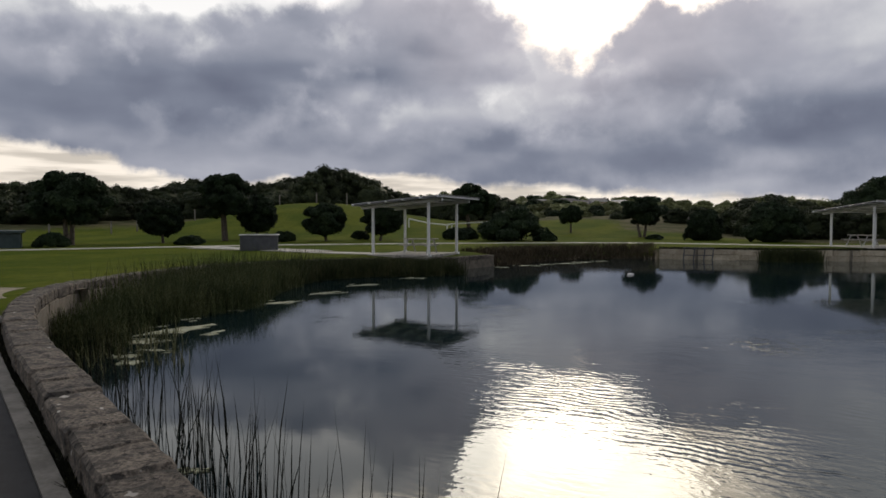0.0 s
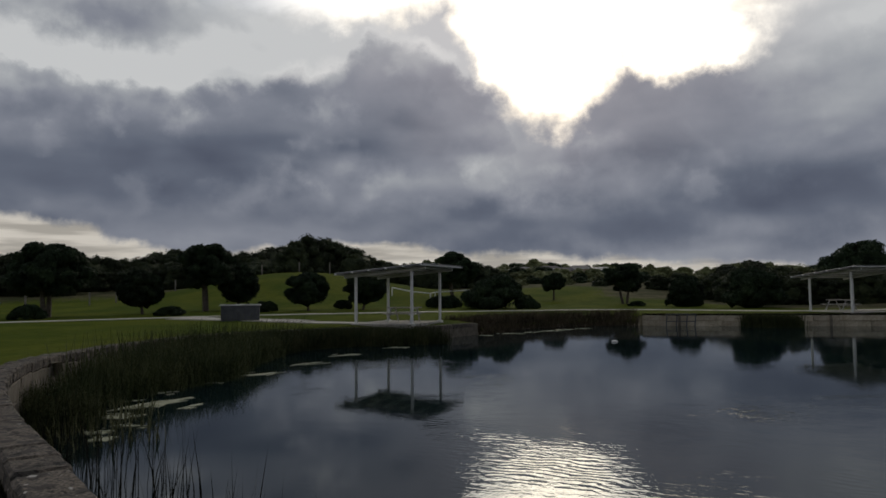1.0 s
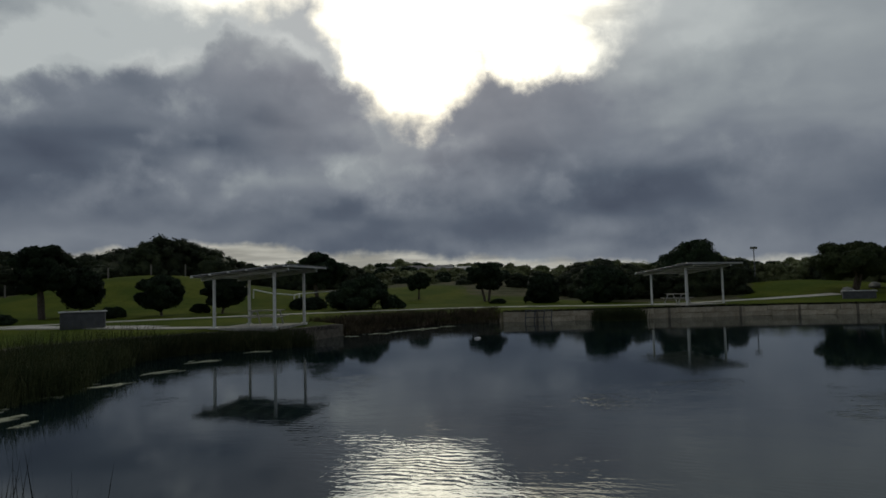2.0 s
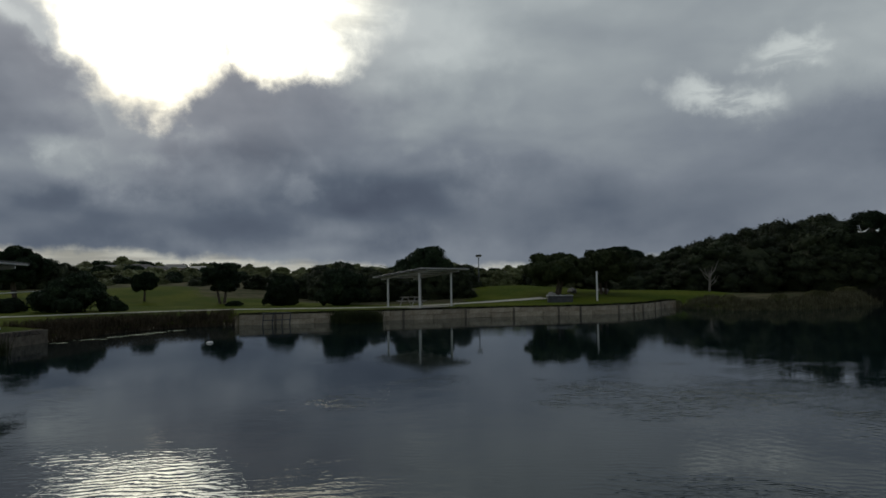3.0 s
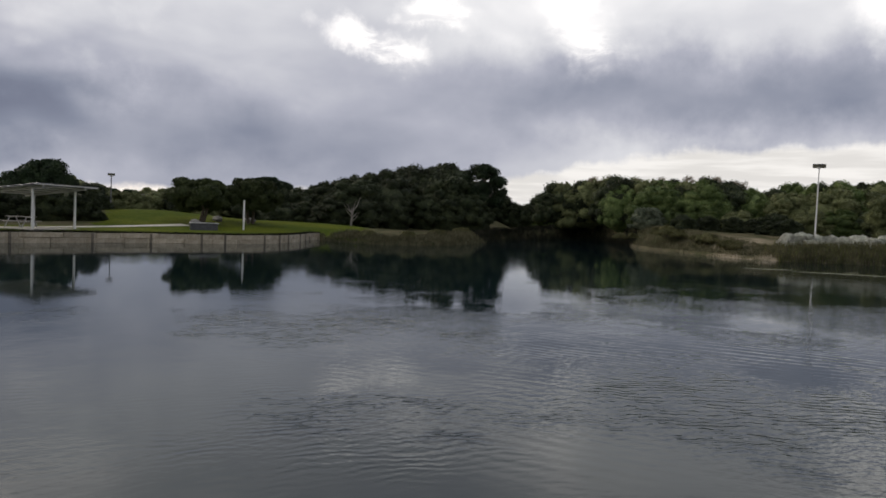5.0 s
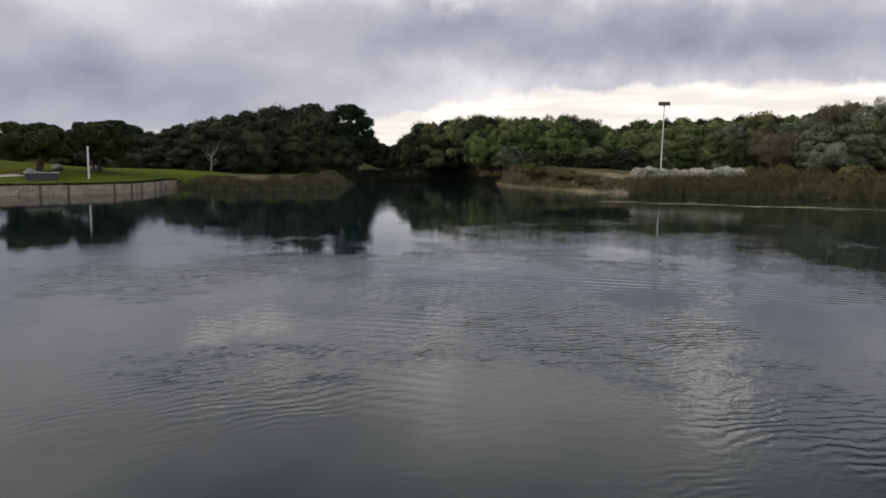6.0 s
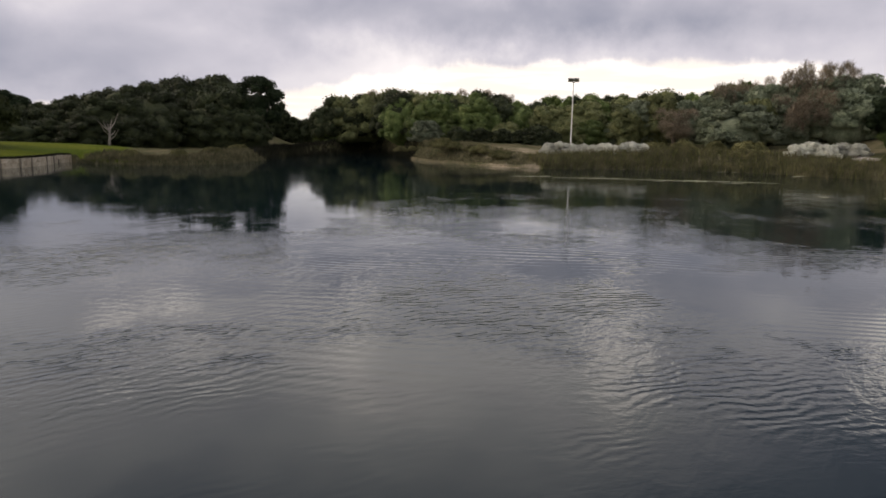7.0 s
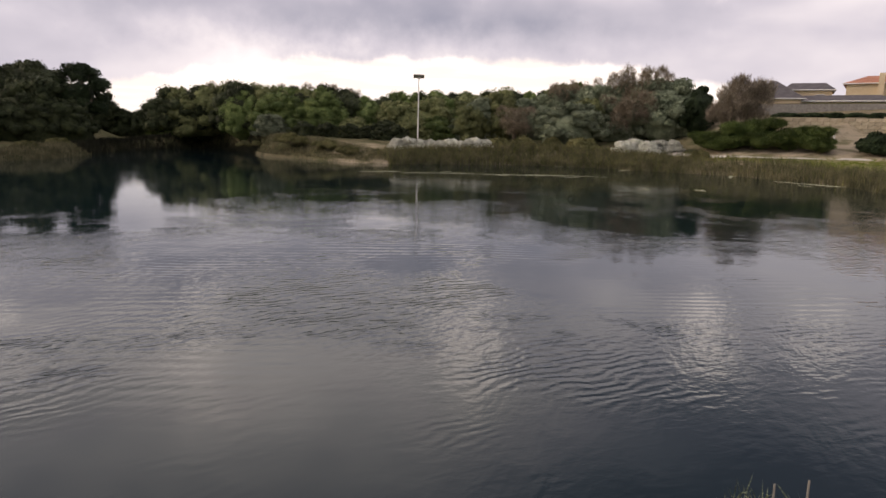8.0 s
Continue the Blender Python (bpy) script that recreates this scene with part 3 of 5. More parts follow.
# small wind waves cross the eastern half of the pond; the sheet passes under the banks and walls
xs = steps((-24, 2.4, 2.4), (2.4, 30, 0.048), (30, 135, 3.0))
ys = steps((-60, -36, 3.0), (-36, 24, 0.42), (28, 88, 3.0))
gx, gy = np.meshgrid(xs, ys)
slow = np.array([[noise.noise((x * 0.35, y * 0.35, 4.0)), noise.noise((x * 0.3, y * 0.3, 9.0)), noise.noise((x * 0.23, y * 0.23, 2.0))] for y in ys for x in xs]).reshape(*gx.shape, 3)


def fade(e0, e1, v):
    k = np.clip((v - e0) / (e1 - e0), 0, 1)
    return k * k * (3 - 2 * k)


bearing = np.degrees(np.arctan2(gx, gy))
breeze = fade(34, 62, bearing) * fade(5.0, 8.5, gx) * fade(24, 16, gy) * fade(-36, -30, gy) * (0.18 + 0.72 * fade(-0.1, 0.4, slow[..., 2] + 0.5 * slow[..., 1])) * fade(29, 20, np.hypot(gx, gy))
swing = 2 * math.pi
crest_sum = (0.50 * np.sin(swing * gx / 0.27 + 14.0 * slow[..., 0]) + 0.26 * np.sin(swing * (0.965 * gx + 0.26 * gy) / 0.23 + 14.0 * slow[..., 1])
             + 0.36 * np.sin(swing * (0.95 * gx - 0.31 * gy) / 0.31 + 12.0 * slow[..., 2]))
gz = WATER + WAVE * breeze * crest_sum
sheet = np.stack([gx, gy, gz], -1).reshape(-1, 3)
cols = len(xs)
quads = [(r * cols + c, r * cols + c + 1, (r + 1) * cols + c + 1, (r + 1) * cols + c) for r in range(len(ys) - 1) for c in range(cols - 1)]
me = mesh_of("water", sheet, quads, M_WATER, True)
tagged(new("water", me), "dark rippled pond water mirroring the cloudy sky", "water", kind="structure")


# ---- limestone pond walls ----
def along(points, step):
    """Points evenly spaced along a polyline."""
    out, carry = [], 0.0
    for (x0, y0), (x1, y1) in zip(points, points[1:]):
        length = math.hypot(x1 - x0, y1 - y0)
        s = carry
        while s < length:
            out.append((x0 + (x1 - x0) * s / length, y0 + (y1 - y0) * s / length))
            s += step
        carry = s - length
    return out


def rounded(points, times_over=2):
    """Cut the corners of a polyline."""
    for _ in range(times_over):
        out = [points[0]]
        for (x0, y0), (x1, y1) in zip(points, points[1:]):
            out += [(x0 * 0.75 + x1 * 0.25, y0 * 0.75 + y1 * 0.25), (x0 * 0.25 + x1 * 0.75, y0 * 0.25 + y1 * 0.75)]
        points = out + [points[-1]]
    return points


def inward(p0, p1):
    """Unit vector from the water towards the land, for a wall run with the water on its right."""
    dx, dy = p1[0] - p0[0], p1[1] - p0[1]
    k = math.hypot(dx, dy)
    return -dy / k, dx / k


def ribbon(points, near, far, z_low, z_top, lift=None):
    """A strip between two offsets to the land side, as a closed section along a line."""
    vs, fs = [], []
    for i, (x, y) in enumerate(points):
        nx, ny = inward(points[max(0, i - 1)], points[min(len(points) - 1, i + 1)])
        za = z_top(x, y)
        for off, z in ((near, z_low(x, y)), (near, za), (far, za), (far, z_low(x, y))):
            vs.append((x + nx * off, y + ny * off, z))
    for i in range(len(points) - 1):
        for k in range(4):
            fs.append((4 * i + k, 4 * i + (k + 1) % 4, 4 * i + 4 + (k + 1) % 4, 4 * i + 4 + k))
    fs += [(3, 2, 1, 0), tuple(4 * (len(points) - 1) + k for k in range(4))]
    return vs, fs


def block_mesh(name, length, depth, height, mat, seed, rough=0.012):
    """A rough-hewn block: chamfered edges, faces a little out of true. Local x along the wall, y to the land."""
    rnd = random.Random(seed)
    bm = boxed(-length / 2, length / 2, 0, depth, -height, 0, 0.018)
    for v in bm.verts:
        v.co += Vector((rnd.uniform(-rough, rough), rnd.uniform(-rough, rough), rnd.uniform(-rough, rough) * 0.6))
    return bm_mesh(name, bm, mat)


def cap_mesh(length, seed):
    """A weathered coping stone: rounded arrises, hollows and lumps over its faces."""
    bm = boxed(-length / 2, length / 2, 0, 0.385, -0.22, 0, 0.03)
    bmesh.ops.subdivide_edges(bm, edges=[e for e in bm.edges if e.calc_length() > 0.1], cuts=4 if length > 0.6 else 3, use_grid_fill=True)
    for v in bm.verts:
        q = v.co * 5.0 + Vector((seed * 7.1, 0, 0))
        v.co += Vector([0.012 * noise.noise(q + Vector((k * 9.0, 0, 0))) + 0.007 * noise.noise(q * 4 + Vector((0, k * 9.0, 0))) for k in range(3)])
    return bm_mesh("cap", bm, M_CAP)


shore_xy = [(x, y) for x, y, _ in SHORE]
first_end = next(i for i, s in enumerate(SHORE) if not s[2])
far_start = next(i for i in range(first_end, len(SHORE)) if SHORE[i][2])
far_end = next(i for i in range(far_start, len(SHORE)) if not SHORE[i][2]) - 1
NEAR_LINE = along(shore_xy[:first_end + 1], 0.25)
FAR_LINE = along(shore_xy[far_start:far_end + 1], 0.25)

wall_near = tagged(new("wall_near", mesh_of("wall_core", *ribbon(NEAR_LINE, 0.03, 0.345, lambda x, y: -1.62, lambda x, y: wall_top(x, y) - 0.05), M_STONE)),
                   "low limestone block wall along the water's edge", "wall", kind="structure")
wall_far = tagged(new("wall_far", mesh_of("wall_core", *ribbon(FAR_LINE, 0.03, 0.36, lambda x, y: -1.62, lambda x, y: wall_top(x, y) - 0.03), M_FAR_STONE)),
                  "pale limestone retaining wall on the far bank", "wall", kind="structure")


def lay(line, spacing, meshes, name, parent, z_of, off, seed, start=0, stop=None):
    """Blocks laid end to end along a line of points 0.25 m apart."""
    rnd = random.Random(seed)
    i = start
    stop = stop or len(line) - 1
    while True:
        choice = rnd.choice(meshes)
        steps = max(2, round(choice[1] / 0.25))
        if i + steps > stop:
            break
        (x0, y0), (x1, y1) = line[i], line[i + steps]
        nx, ny = inward((x0, y0), (x1, y1))
        mx, my = (x0 + x1) / 2, (y0 + y1) / 2
        ob = new(name, choice[0])
        ob.parent = parent
        push = off + rnd.uniform(-0.012, 0.012)
        ob.matrix_basis = pose(mx + nx * push, my + ny * push, z_of(mx, my) + rnd.uniform(-0.010, 0.010), rnd.uniform(-0.8, 0.8), rnd.uniform(-0.6, 0.6),
                               math.degrees(math.atan2(y1 - y0, x1 - x0)) + rnd.uniform(-0.5, 0.5))
        i += steps


near_limit = next(i for i, (x, y) in enumerate(NEAR_LINE) if y > 21)
caps = [(cap_mesh(0.472, k), 0.5) for k in range(5)] + [(cap_mesh(0.965, k + 20), 1.0) for k in range(1)]
lay(NEAR_LINE, 0.5, caps, "cap_stone", wall_near, wall_top, -0.005, 5, 0, near_limit)
lay(NEAR_LINE, 0.5, [(cap_mesh(0.965, 31), 1.0)], "cap_stone", wall_near, wall_top, -0.005, 6, near_limit)
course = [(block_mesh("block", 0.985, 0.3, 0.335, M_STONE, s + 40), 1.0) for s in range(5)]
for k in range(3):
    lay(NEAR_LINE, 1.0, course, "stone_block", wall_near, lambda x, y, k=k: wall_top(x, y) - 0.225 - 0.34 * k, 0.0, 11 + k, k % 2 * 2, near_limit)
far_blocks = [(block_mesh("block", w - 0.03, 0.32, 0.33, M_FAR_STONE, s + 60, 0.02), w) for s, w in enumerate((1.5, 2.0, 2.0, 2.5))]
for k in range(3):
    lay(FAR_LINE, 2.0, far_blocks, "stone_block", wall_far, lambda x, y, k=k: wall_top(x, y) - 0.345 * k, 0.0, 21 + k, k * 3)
# slim darker blocks, added to stand for dark joints in the far wall
joint_strip = block_mesh("joint_strip", 0.15, 0.42, 0.95, M_STONE, 71)
for i in (9, 31, 44, 63, 78, 92, 99, 113, 121, 128, 141, 150, 158):
    if i > len(FAR_LINE) - 3:
        break
    (x0, y0), (x1, y1) = FAR_LINE[i], FAR_LINE[i + 1]
    nx, ny = inward((x0, y0), (x1, y1))
    ob = new("pier_block", joint_strip)
    ob.parent = wall_far
    ob.matrix_basis = pose(x0 - nx * 0.05, y0 - ny * 0.05, wall_top(x0, y0) - 0.01, 0, 0, math.degrees(math.atan2(y1 - y0, x1 - x0)))

# ---- kerb, asphalt walk and concrete paths ----
walk_line = [p for p in NEAR_LINE if p[1] < 10.6]
M_LOW = lambda x, y: 0.02
tagged(new("kerb", mesh_of("kerb", *ribbon(walk_line, 0.44, 0.56, M_LOW, lambda x, y: 0.21), M_EDGE)), "narrow grey concrete kerb beside the wall", "kerb", kind="structure")
tagged(new("footpath", mesh_of("footpath", *ribbon(walk_line, 0.562, 3.0, M_LOW, lambda x, y: 0.195), M_ASPHALT)), "dark asphalt footpath behind the pond wall", "path", kind="structure")


def path_strip(name, points, width, label, mat=None, lift=0.03):
    pts = along(rounded(points, 2), 0.8)
    vs, fs = [], []
    for i, (x, y) in enumerate(pts):
        nx, ny = inward(pts[max(0, i - 1)], pts[min(len(pts) - 1, i + 1)])
        for off in (-width / 2, width / 2):
            px, py = x + nx * off, y + ny * off
            z = land(px, py)
            vs += [(px, py, z + lift), (px, py, z - 0.25)]
    for i in range(len(pts) - 1):
        a, b = 4 * i, 4 * i + 4
        fs += [(a, b, b + 2, a + 2), (a + 1, b + 1, b, a), (a + 2, b + 2, b + 3, a + 3)]
    return tagged(new(name, mesh_of(name, vs, fs, mat or M_PATH)), label, "path", kind="structure")


path_strip("path_1", [(-46, 33), (-30, 36.5), (-22, 41.5), (-14, 46.5), (-8, 49.3), (5, 52.0), (14, 52.5), (20, 49.5), (23.5, 46.0), (28, 45.2), (36, 47.5), (44, 47)], 1.5,
           "pale concrete footpath winding across the lawn")
path_strip("path_2", [(-16, 45.2), (-11.5, 40.5), (-8.0, 37.4), (-4.2, 34.6), (0.6, 34.4)], 1.5, "pale concrete footpath leading to the shelter")
path_strip("path_3", [(-20, 15.2), (-12.5, 14.4), (-9.8, 13.7), (-8.15, 13.3)], 3.0, "tan gravel path joining the walk by the wall", M_TAN, lift=0.07)
path_strip("path_4", [put(a, d) for a, d in ((112, 79), (115, 72.5), (118.5, 69.8), (122, 70.2), (126, 70.8), (130, 71), (136, 70))], 1.5, "pale path along the far bank")


# ---- plants ----
def leaf_cards(centres, normals, sizes, rnd, slim=0.55):
    """Small sprays of leaves: one pointed blade each, turned about its normal."""
    k = len(centres)
    t = np.cross(normals, rnd.normal(size=(k, 3)))
    t /= np.linalg.norm(t, axis=1)[:, None] + 1e-9
    b = np.cross(normals, t)
    s = sizes[:, None]
    v = np.stack([centres - t * s * 0.7 - b * s * slim, centres - t * s * 0.7 + b * s * slim, centres + t * s], axis=1).reshape(-1, 3)
    f = np.arange(3 * k).reshape(-1, 3)
    return v, f


ICO_V, ICO_F = None, None


def ico():
    """Points and faces of a coarse ball."""
    global ICO_V, ICO_F
    if ICO_V is None:
        bm = bmesh.new()
        bmesh.ops.create_icosphere(bm, subdivisions=1, radius=1.0)
        ICO_V = np.array([v.co[:] for v in bm.verts])
        ICO_F = np.array([[v.index for v in f.verts] for f in bm.faces])
        bm.free()
    return ICO_V, ICO_F


def crown_mesh(name, lobes, mat, seed, leaf=0.2, per=110, needle=False, core=0.8, lift=0.7):
    """Lobes (centre, radii) dressed with leaves over a dense, lumpy heart."""
    rnd = np.random.RandomState(seed)
    shell = 0.64 if needle else 0.74
    iv, ifc = ico()
    vs, fs, base = [], [], 0
    tri = []
    for c, r in lobes:
        c, r = np.array(c), np.array(r)
        if core:
            v = iv * (core * (1 + 0.12 * rnd.normal(size=(len(iv), 1)))) * r + c
            vs.append(v)
            tri.append(ifc + base)
            base += len(v)
    usual = sorted(max(r) for _c, r in lobes)[len(lobes) // 2]
    biggest = sorted(max(r) for _c, r in lobes)[len(lobes) // 2] * 2.0
    for c, r in lobes:
        if max(r) > biggest:
            continue
        c, r = np.array(c), np.array(r)
        k = int(per * (0.8 + 0.4 * rnd.rand()) * min(1.7, max(0.6, (max(r) / usual) ** 2)))
        d = rnd.normal(size=(k, 3))
        d[:, 2] = np.where(d[:, 2] < -0.5, -d[:, 2], d[:, 2])
        d /= np.linalg.norm(d, axis=1)[:, None]
        pos = c + d * r * (shell + (1.05 - shell) * rnd.rand(k, 1) ** 1.2)
        if needle:
            up = np.array([0, 0, 1.0]) * lift + d * 0.9 + rnd.normal(size=(k, 3)) * 0.6
            up /= np.linalg.norm(up, axis=1)[:, None]
            side = np.cross(up, rnd.normal(size=(k, 3)))
            side /= np.linalg.norm(side, axis=1)[:, None]
            s = leaf * (0.7 + 0.9 * rnd.rand(k, 1))
            v = np.stack([pos - up * s, pos - side * s * 0.08, pos + up * s * 1.4, pos + side * s * 0.08], axis=1).reshape(-1, 3)
            f = np.arange(4 * k).reshape(-1, 4)
        else:
            nrm = d + rnd.normal(size=(k, 3)) * 0.45
            nrm /= np.linalg.norm(nrm, axis=1)[:, None]
            v, f = leaf_cards(pos, nrm, leaf * (0.55 + 0.8 * rnd.rand(k)), rnd)
        vs.append(v)
        fs.append(f + base)
        base += len(v)
    v = np.concatenate(vs)
    faces_all = [tuple(t) for t in np.concatenate(tri)] if tri else []
    heart = len(faces_all)
    faces_all += [tuple(q) for q in np.concatenate(fs)]
    me = mesh_of(name, v, faces_all, mat)
    me.polygons.foreach_set("use_smooth", np.arange(len(faces_all)) < heart)
    return me


def make_tree(name, label, category, w, h, kind, mat, seed, leaf=0.13, per=240, trunks=1, group="", bark=None, core=0.84, lift=0.7, stout=0.016):
    """A tree or shrub of width w and height h, with its foot at the origin."""
    rnd = random.Random(seed)
    lobes, limbs = [], []
    if kind != "feathery":
        per, leaf = int(per * (0.82 if kind == "wild" else 1.6)), leaf * 1.2
    if kind == "round":
        z0, z1 = 0.10 * h, 1.03 * h
        cz, rz = (z0 + z1) / 2, (z1 - z0) / 2
        for _ in range(64):
            a, b = rnd.uniform(0, 6.283), rnd.uniform(-1, 1)
            k = math.sqrt(1 - b * b)
            lobes.append(((0.37 * w * k * math.cos(a), 0.37 * w * k * math.sin(a), cz + 0.76 * rz * b), (0.125 * w * rnd.uniform(0.8, 1.15),) * 2 + (0.24 * rz * rnd.uniform(0.8, 1.15),)))
        lobes.append(((0, 0, cz), (0.42 * w, 0.42 * w, 0.82 * rz)))
        per = int(per * 0.55)
    elif kind == "spreading":
        per = int(per * 0.7)
        for _ in range(46):
            a, q = rnd.uniform(0, 6.283), math.sqrt(rnd.random())
            b = rnd.uniform(-0.75, 1.0)
            k = math.sqrt(1 - b * b) * rnd.uniform(0.7, 1.08)
            s = rnd.uniform(0.085, 0.15) * w
            lobes.append(((0.38 * w * k * math.cos(a), 0.38 * w * k * math.sin(a), h * (0.60 + 0.31 * b)), (s, s, s * rnd.uniform(0.65, 0.9))))
            limbs.append(lobes[-1][0])
        lobes.append(((0, 0, 0.60 * h), (0.40 * w, 0.40 * w, 0.30 * h)))
    elif kind == "shrub":
        for _ in range(24):
            a, q = rnd.uniform(0, 6.283), math.sqrt(rnd.random())
            z = h * 0.70 * (1 - q ** 2.2) * rnd.uniform(0.5, 1.0) + 0.14 * h
            s = rnd.uniform(0.13, 0.2) * w
            lobes.append(((0.40 * w * q * math.cos(a), 0.40 * w * q * math.sin(a), z), (s, s, min(s, 0.3 * h) * rnd.uniform(0.7, 1.0))))
    elif kind == "wild":
        for _ in range(58):
            a, q = rnd.uniform(0, 6.283), math.sqrt(rnd.random())
            b = rnd.random() ** 0.9
            k = math.sqrt(1 - b * b) * rnd.uniform(0.85, 1.05)
            s = rnd.choice((0.06, 0.08, 0.10, 0.14)) * rnd.uniform(0.9, 1.15) * w
            lobes.append(((0.38 * w * k * math.cos(a), 0.38 * w * k * math.sin(a), h * (0.10 + 0.74 * b * rnd.uniform(0.86, 1.08))), (s, s, s * rnd.uniform(0.7, 0.95))))
        lobes.append(((0, 0, 0.34 * h), (0.45 * w, 0.45 * w, 0.62 * h)))
    else:  # feathery, upswept strands
        for _ in range(22):
            a, q = rnd.uniform(0, 6.283), math.sqrt(rnd.random())
            z = h * (0.28 + 0.5 * rnd.random())
            s = rnd.uniform(0.11, 0.17) * w
            lobes.append(((0.36 * w * q * math.cos(a) * (0.6 + z / h * 0.6), 0.36 * w * q * math.sin(a) * (0.6 + z / h * 0.6), z), (s, s, 0.17 * h * rnd.uniform(0.8, 1.2))))
            limbs.append(lobes[-1][0])
    bm = bmesh.new()
    girth = max(0.05, stout * h)
    for k in range(trunks):
        a = rnd.uniform(0, 6.283)
        lean = 0.0 if trunks == 1 else 0.15 * w
        tip = (lean * math.cos(a + k * 2.6), lean * math.sin(a + k * 2.6), 0.62 * h)
        foot = (0.045 * w * math.cos(a + k * 2.6), 0.045 * w * math.sin(a + k * 2.6), -0.25)
        mid = tuple(0.45 * f + 0.55 * t + rnd.uniform(-0.04, 0.04) * w for f, t in zip(foot, tip))
        tube(bm, [foot, mid, tip], [girth * 1.35, girth, girth * 0.45], 7)
        for c in limbs[k::max(1, trunks)][:9]:
            q = rnd.uniform(0.3, 0.75)
            s = tuple(f + (t - f) * q for f, t in zip(mid, tip))
            m = tuple((u + v) / 2 + rnd.uniform(-0.03, 0.03) * w for u, v in zip(s, c))
            tube(bm, [s, m, c], [girth * 0.45, girth * 0.3, girth * 0.12], 5)
    t = thing(name, label, category, group=group)
    part("trunk", bm, bark or M_BARK, t)
    part("crown", crown_mesh("crown", lobes, mat, seed + 7, leaf, per, kind == "feathery", core, lift), None, t)
    return t


def stand(t, az, d, scale=1.0, turn=0.0, sink=0.0, wide=1.0):
    x, y = put(az, d)
    t.matrix_basis = pose(x, y, land(x, y) - sink, 0, 0, turn) @ Matrix.Diagonal((scale * wide, scale * wide, scale, 1))
    return t


def again(t, az, d, scale=1.0, turn=0.0, sink=0.0, wide=1.0):
    x, y = put(az, d)
    s = t.scale
    return copy_thing(t, pose(x, y, land(x, y) - sink, 0, 0, turn) @ Matrix.Diagonal((scale * wide / s.x, scale * wide / s.y, scale / s.z, 1)))


# park trees on the lawn
LAWN = "trees on the lawn"
BUSH = "low bushes beside the path"
stand(make_tree("tree", "dark spreading tree with twin trunks on the lawn", "tree", 5.8, 5.2, "spreading", M_DARK_LEAF, 1, trunks=2, group=LAWN, stout=0.030, per=330), -29.0, 55)
stand(make_tree("tree", "dark round-crowned tree on a short stem", "tree", 3.5, 3.3, "round", M_DARK_LEAF, 2, group=LAWN, stout=0.030), -22.7, 57, turn=40)
stand(make_tree("tree", "tall dark tree with a forked trunk on the lawn", "tree", 5.0, 5.8, "spreading", M_DARK_LEAF, 3, trunks=2, group=LAWN, stout=0.030, per=330), -17.8, 60)
stand(make_tree("tree", "dark compact rounded tree beside a taller one", "tree", 3.6, 3.9, "round", M_DARK_LEAF, 4, group=LAWN, stout=0.030), -15.4, 62)
stand(make_tree("tree", "ball-shaped dark clipped tree on the lawn", "tree", 3.9, 3.15, "round", M_DARK_LEAF, 5, group=LAWN, stout=0.030), -10.0, 57)
stand(make_tree("tree", "round dark tree behind the white shelter", "tree", 3.8, 3.2, "round", M_DARK_LEAF, 6, group=LAWN, stout=0.030), -5.2, 58)
stand(make_tree("tree", "dark tree with a leaning bare trunk", "tree", 5.2, 5.2, "spreading", M_DARK_LEAF, 7, trunks=2, group=LAWN, stout=0.030, per=330), 2.4, 74)
stand(make_tree("shrub", "broad domed dark green shrub beside the path", "shrub", 6.4, 2.7, "shrub", M_DARK_LEAF, 8, group=LAWN, stout=0.030, per=360), 6.0, 58)
stand(make_tree("tree", "small upright dark tree on the grass rise", "tree", 2.7, 3.2, "spreading", M_DARK_LEAF, 9, group=LAWN, stout=0.030), 10.7, 76)
stand(make_tree("tree", "dark tree with twin leaning stems", "tree", 4.0, 4.1, "spreading", M_DARK_LEAF, 10, trunks=2, group=LAWN, stout=0.030, per=330), 16.5, 72)
stand(make_tree("tree", "dark many-stemmed tree at the lawn's edge", "tree", 4.1, 3.0, "wild", M_DARK_LEAF, 11, trunks=2, group=LAWN, stout=0.030), 21.2, 65)
stand(make_tree("tree", "wide dense dark tree overhanging the path", "tree", 5.2, 3.4, "wild", M_DARK_LEAF, 12, trunks=2, group=LAWN, stout=0.030, per=360), 26.2, 61)
stand(make_tree("tree", "dense dark tree behind the second shelter", "tree", 8.0, 5.6, "wild", M_DARK_LEAF, 13, trunks=2, group=LAWN, stout=0.030, per=330), 33.1, 76)
stand(make_tree("tree", "olive-green tree with a stout trunk on the lawn", "tree", 6.4, 4.2, "spreading", M_MID_LEAF, 14, trunks=2, group=LAWN, stout=0.030, per=360), 44.0, 66)
stand(make_tree("tree", "bushy olive-green tree behind a white post", "tree", 6.6, 4.4, "spreading", M_MID_LEAF, 15, trunks=2, group=LAWN, stout=0.030, per=330), 48.0, 69)
bush = stand(make_tree("bush", "low dark bush beside the footpath", "bush", 2.1, 0.95, "shrub", M_DARK_LEAF, 16, leaf=0.14, group=BUSH), -30.2, 51)
for a, d, s, wd in ((-20.6, 52, 0.7, 1.4), (-13.2, 56, 0.9, 1.0), (1.4, 61, 1.15, 1.4), (17.4, 66, 0.5, 1.5), (-7.0, 60, 0.8, 1.0), (8.6, 57, 0.9, 1.0)):
    again(bush, a, d, s, a * 37, wide=wd)

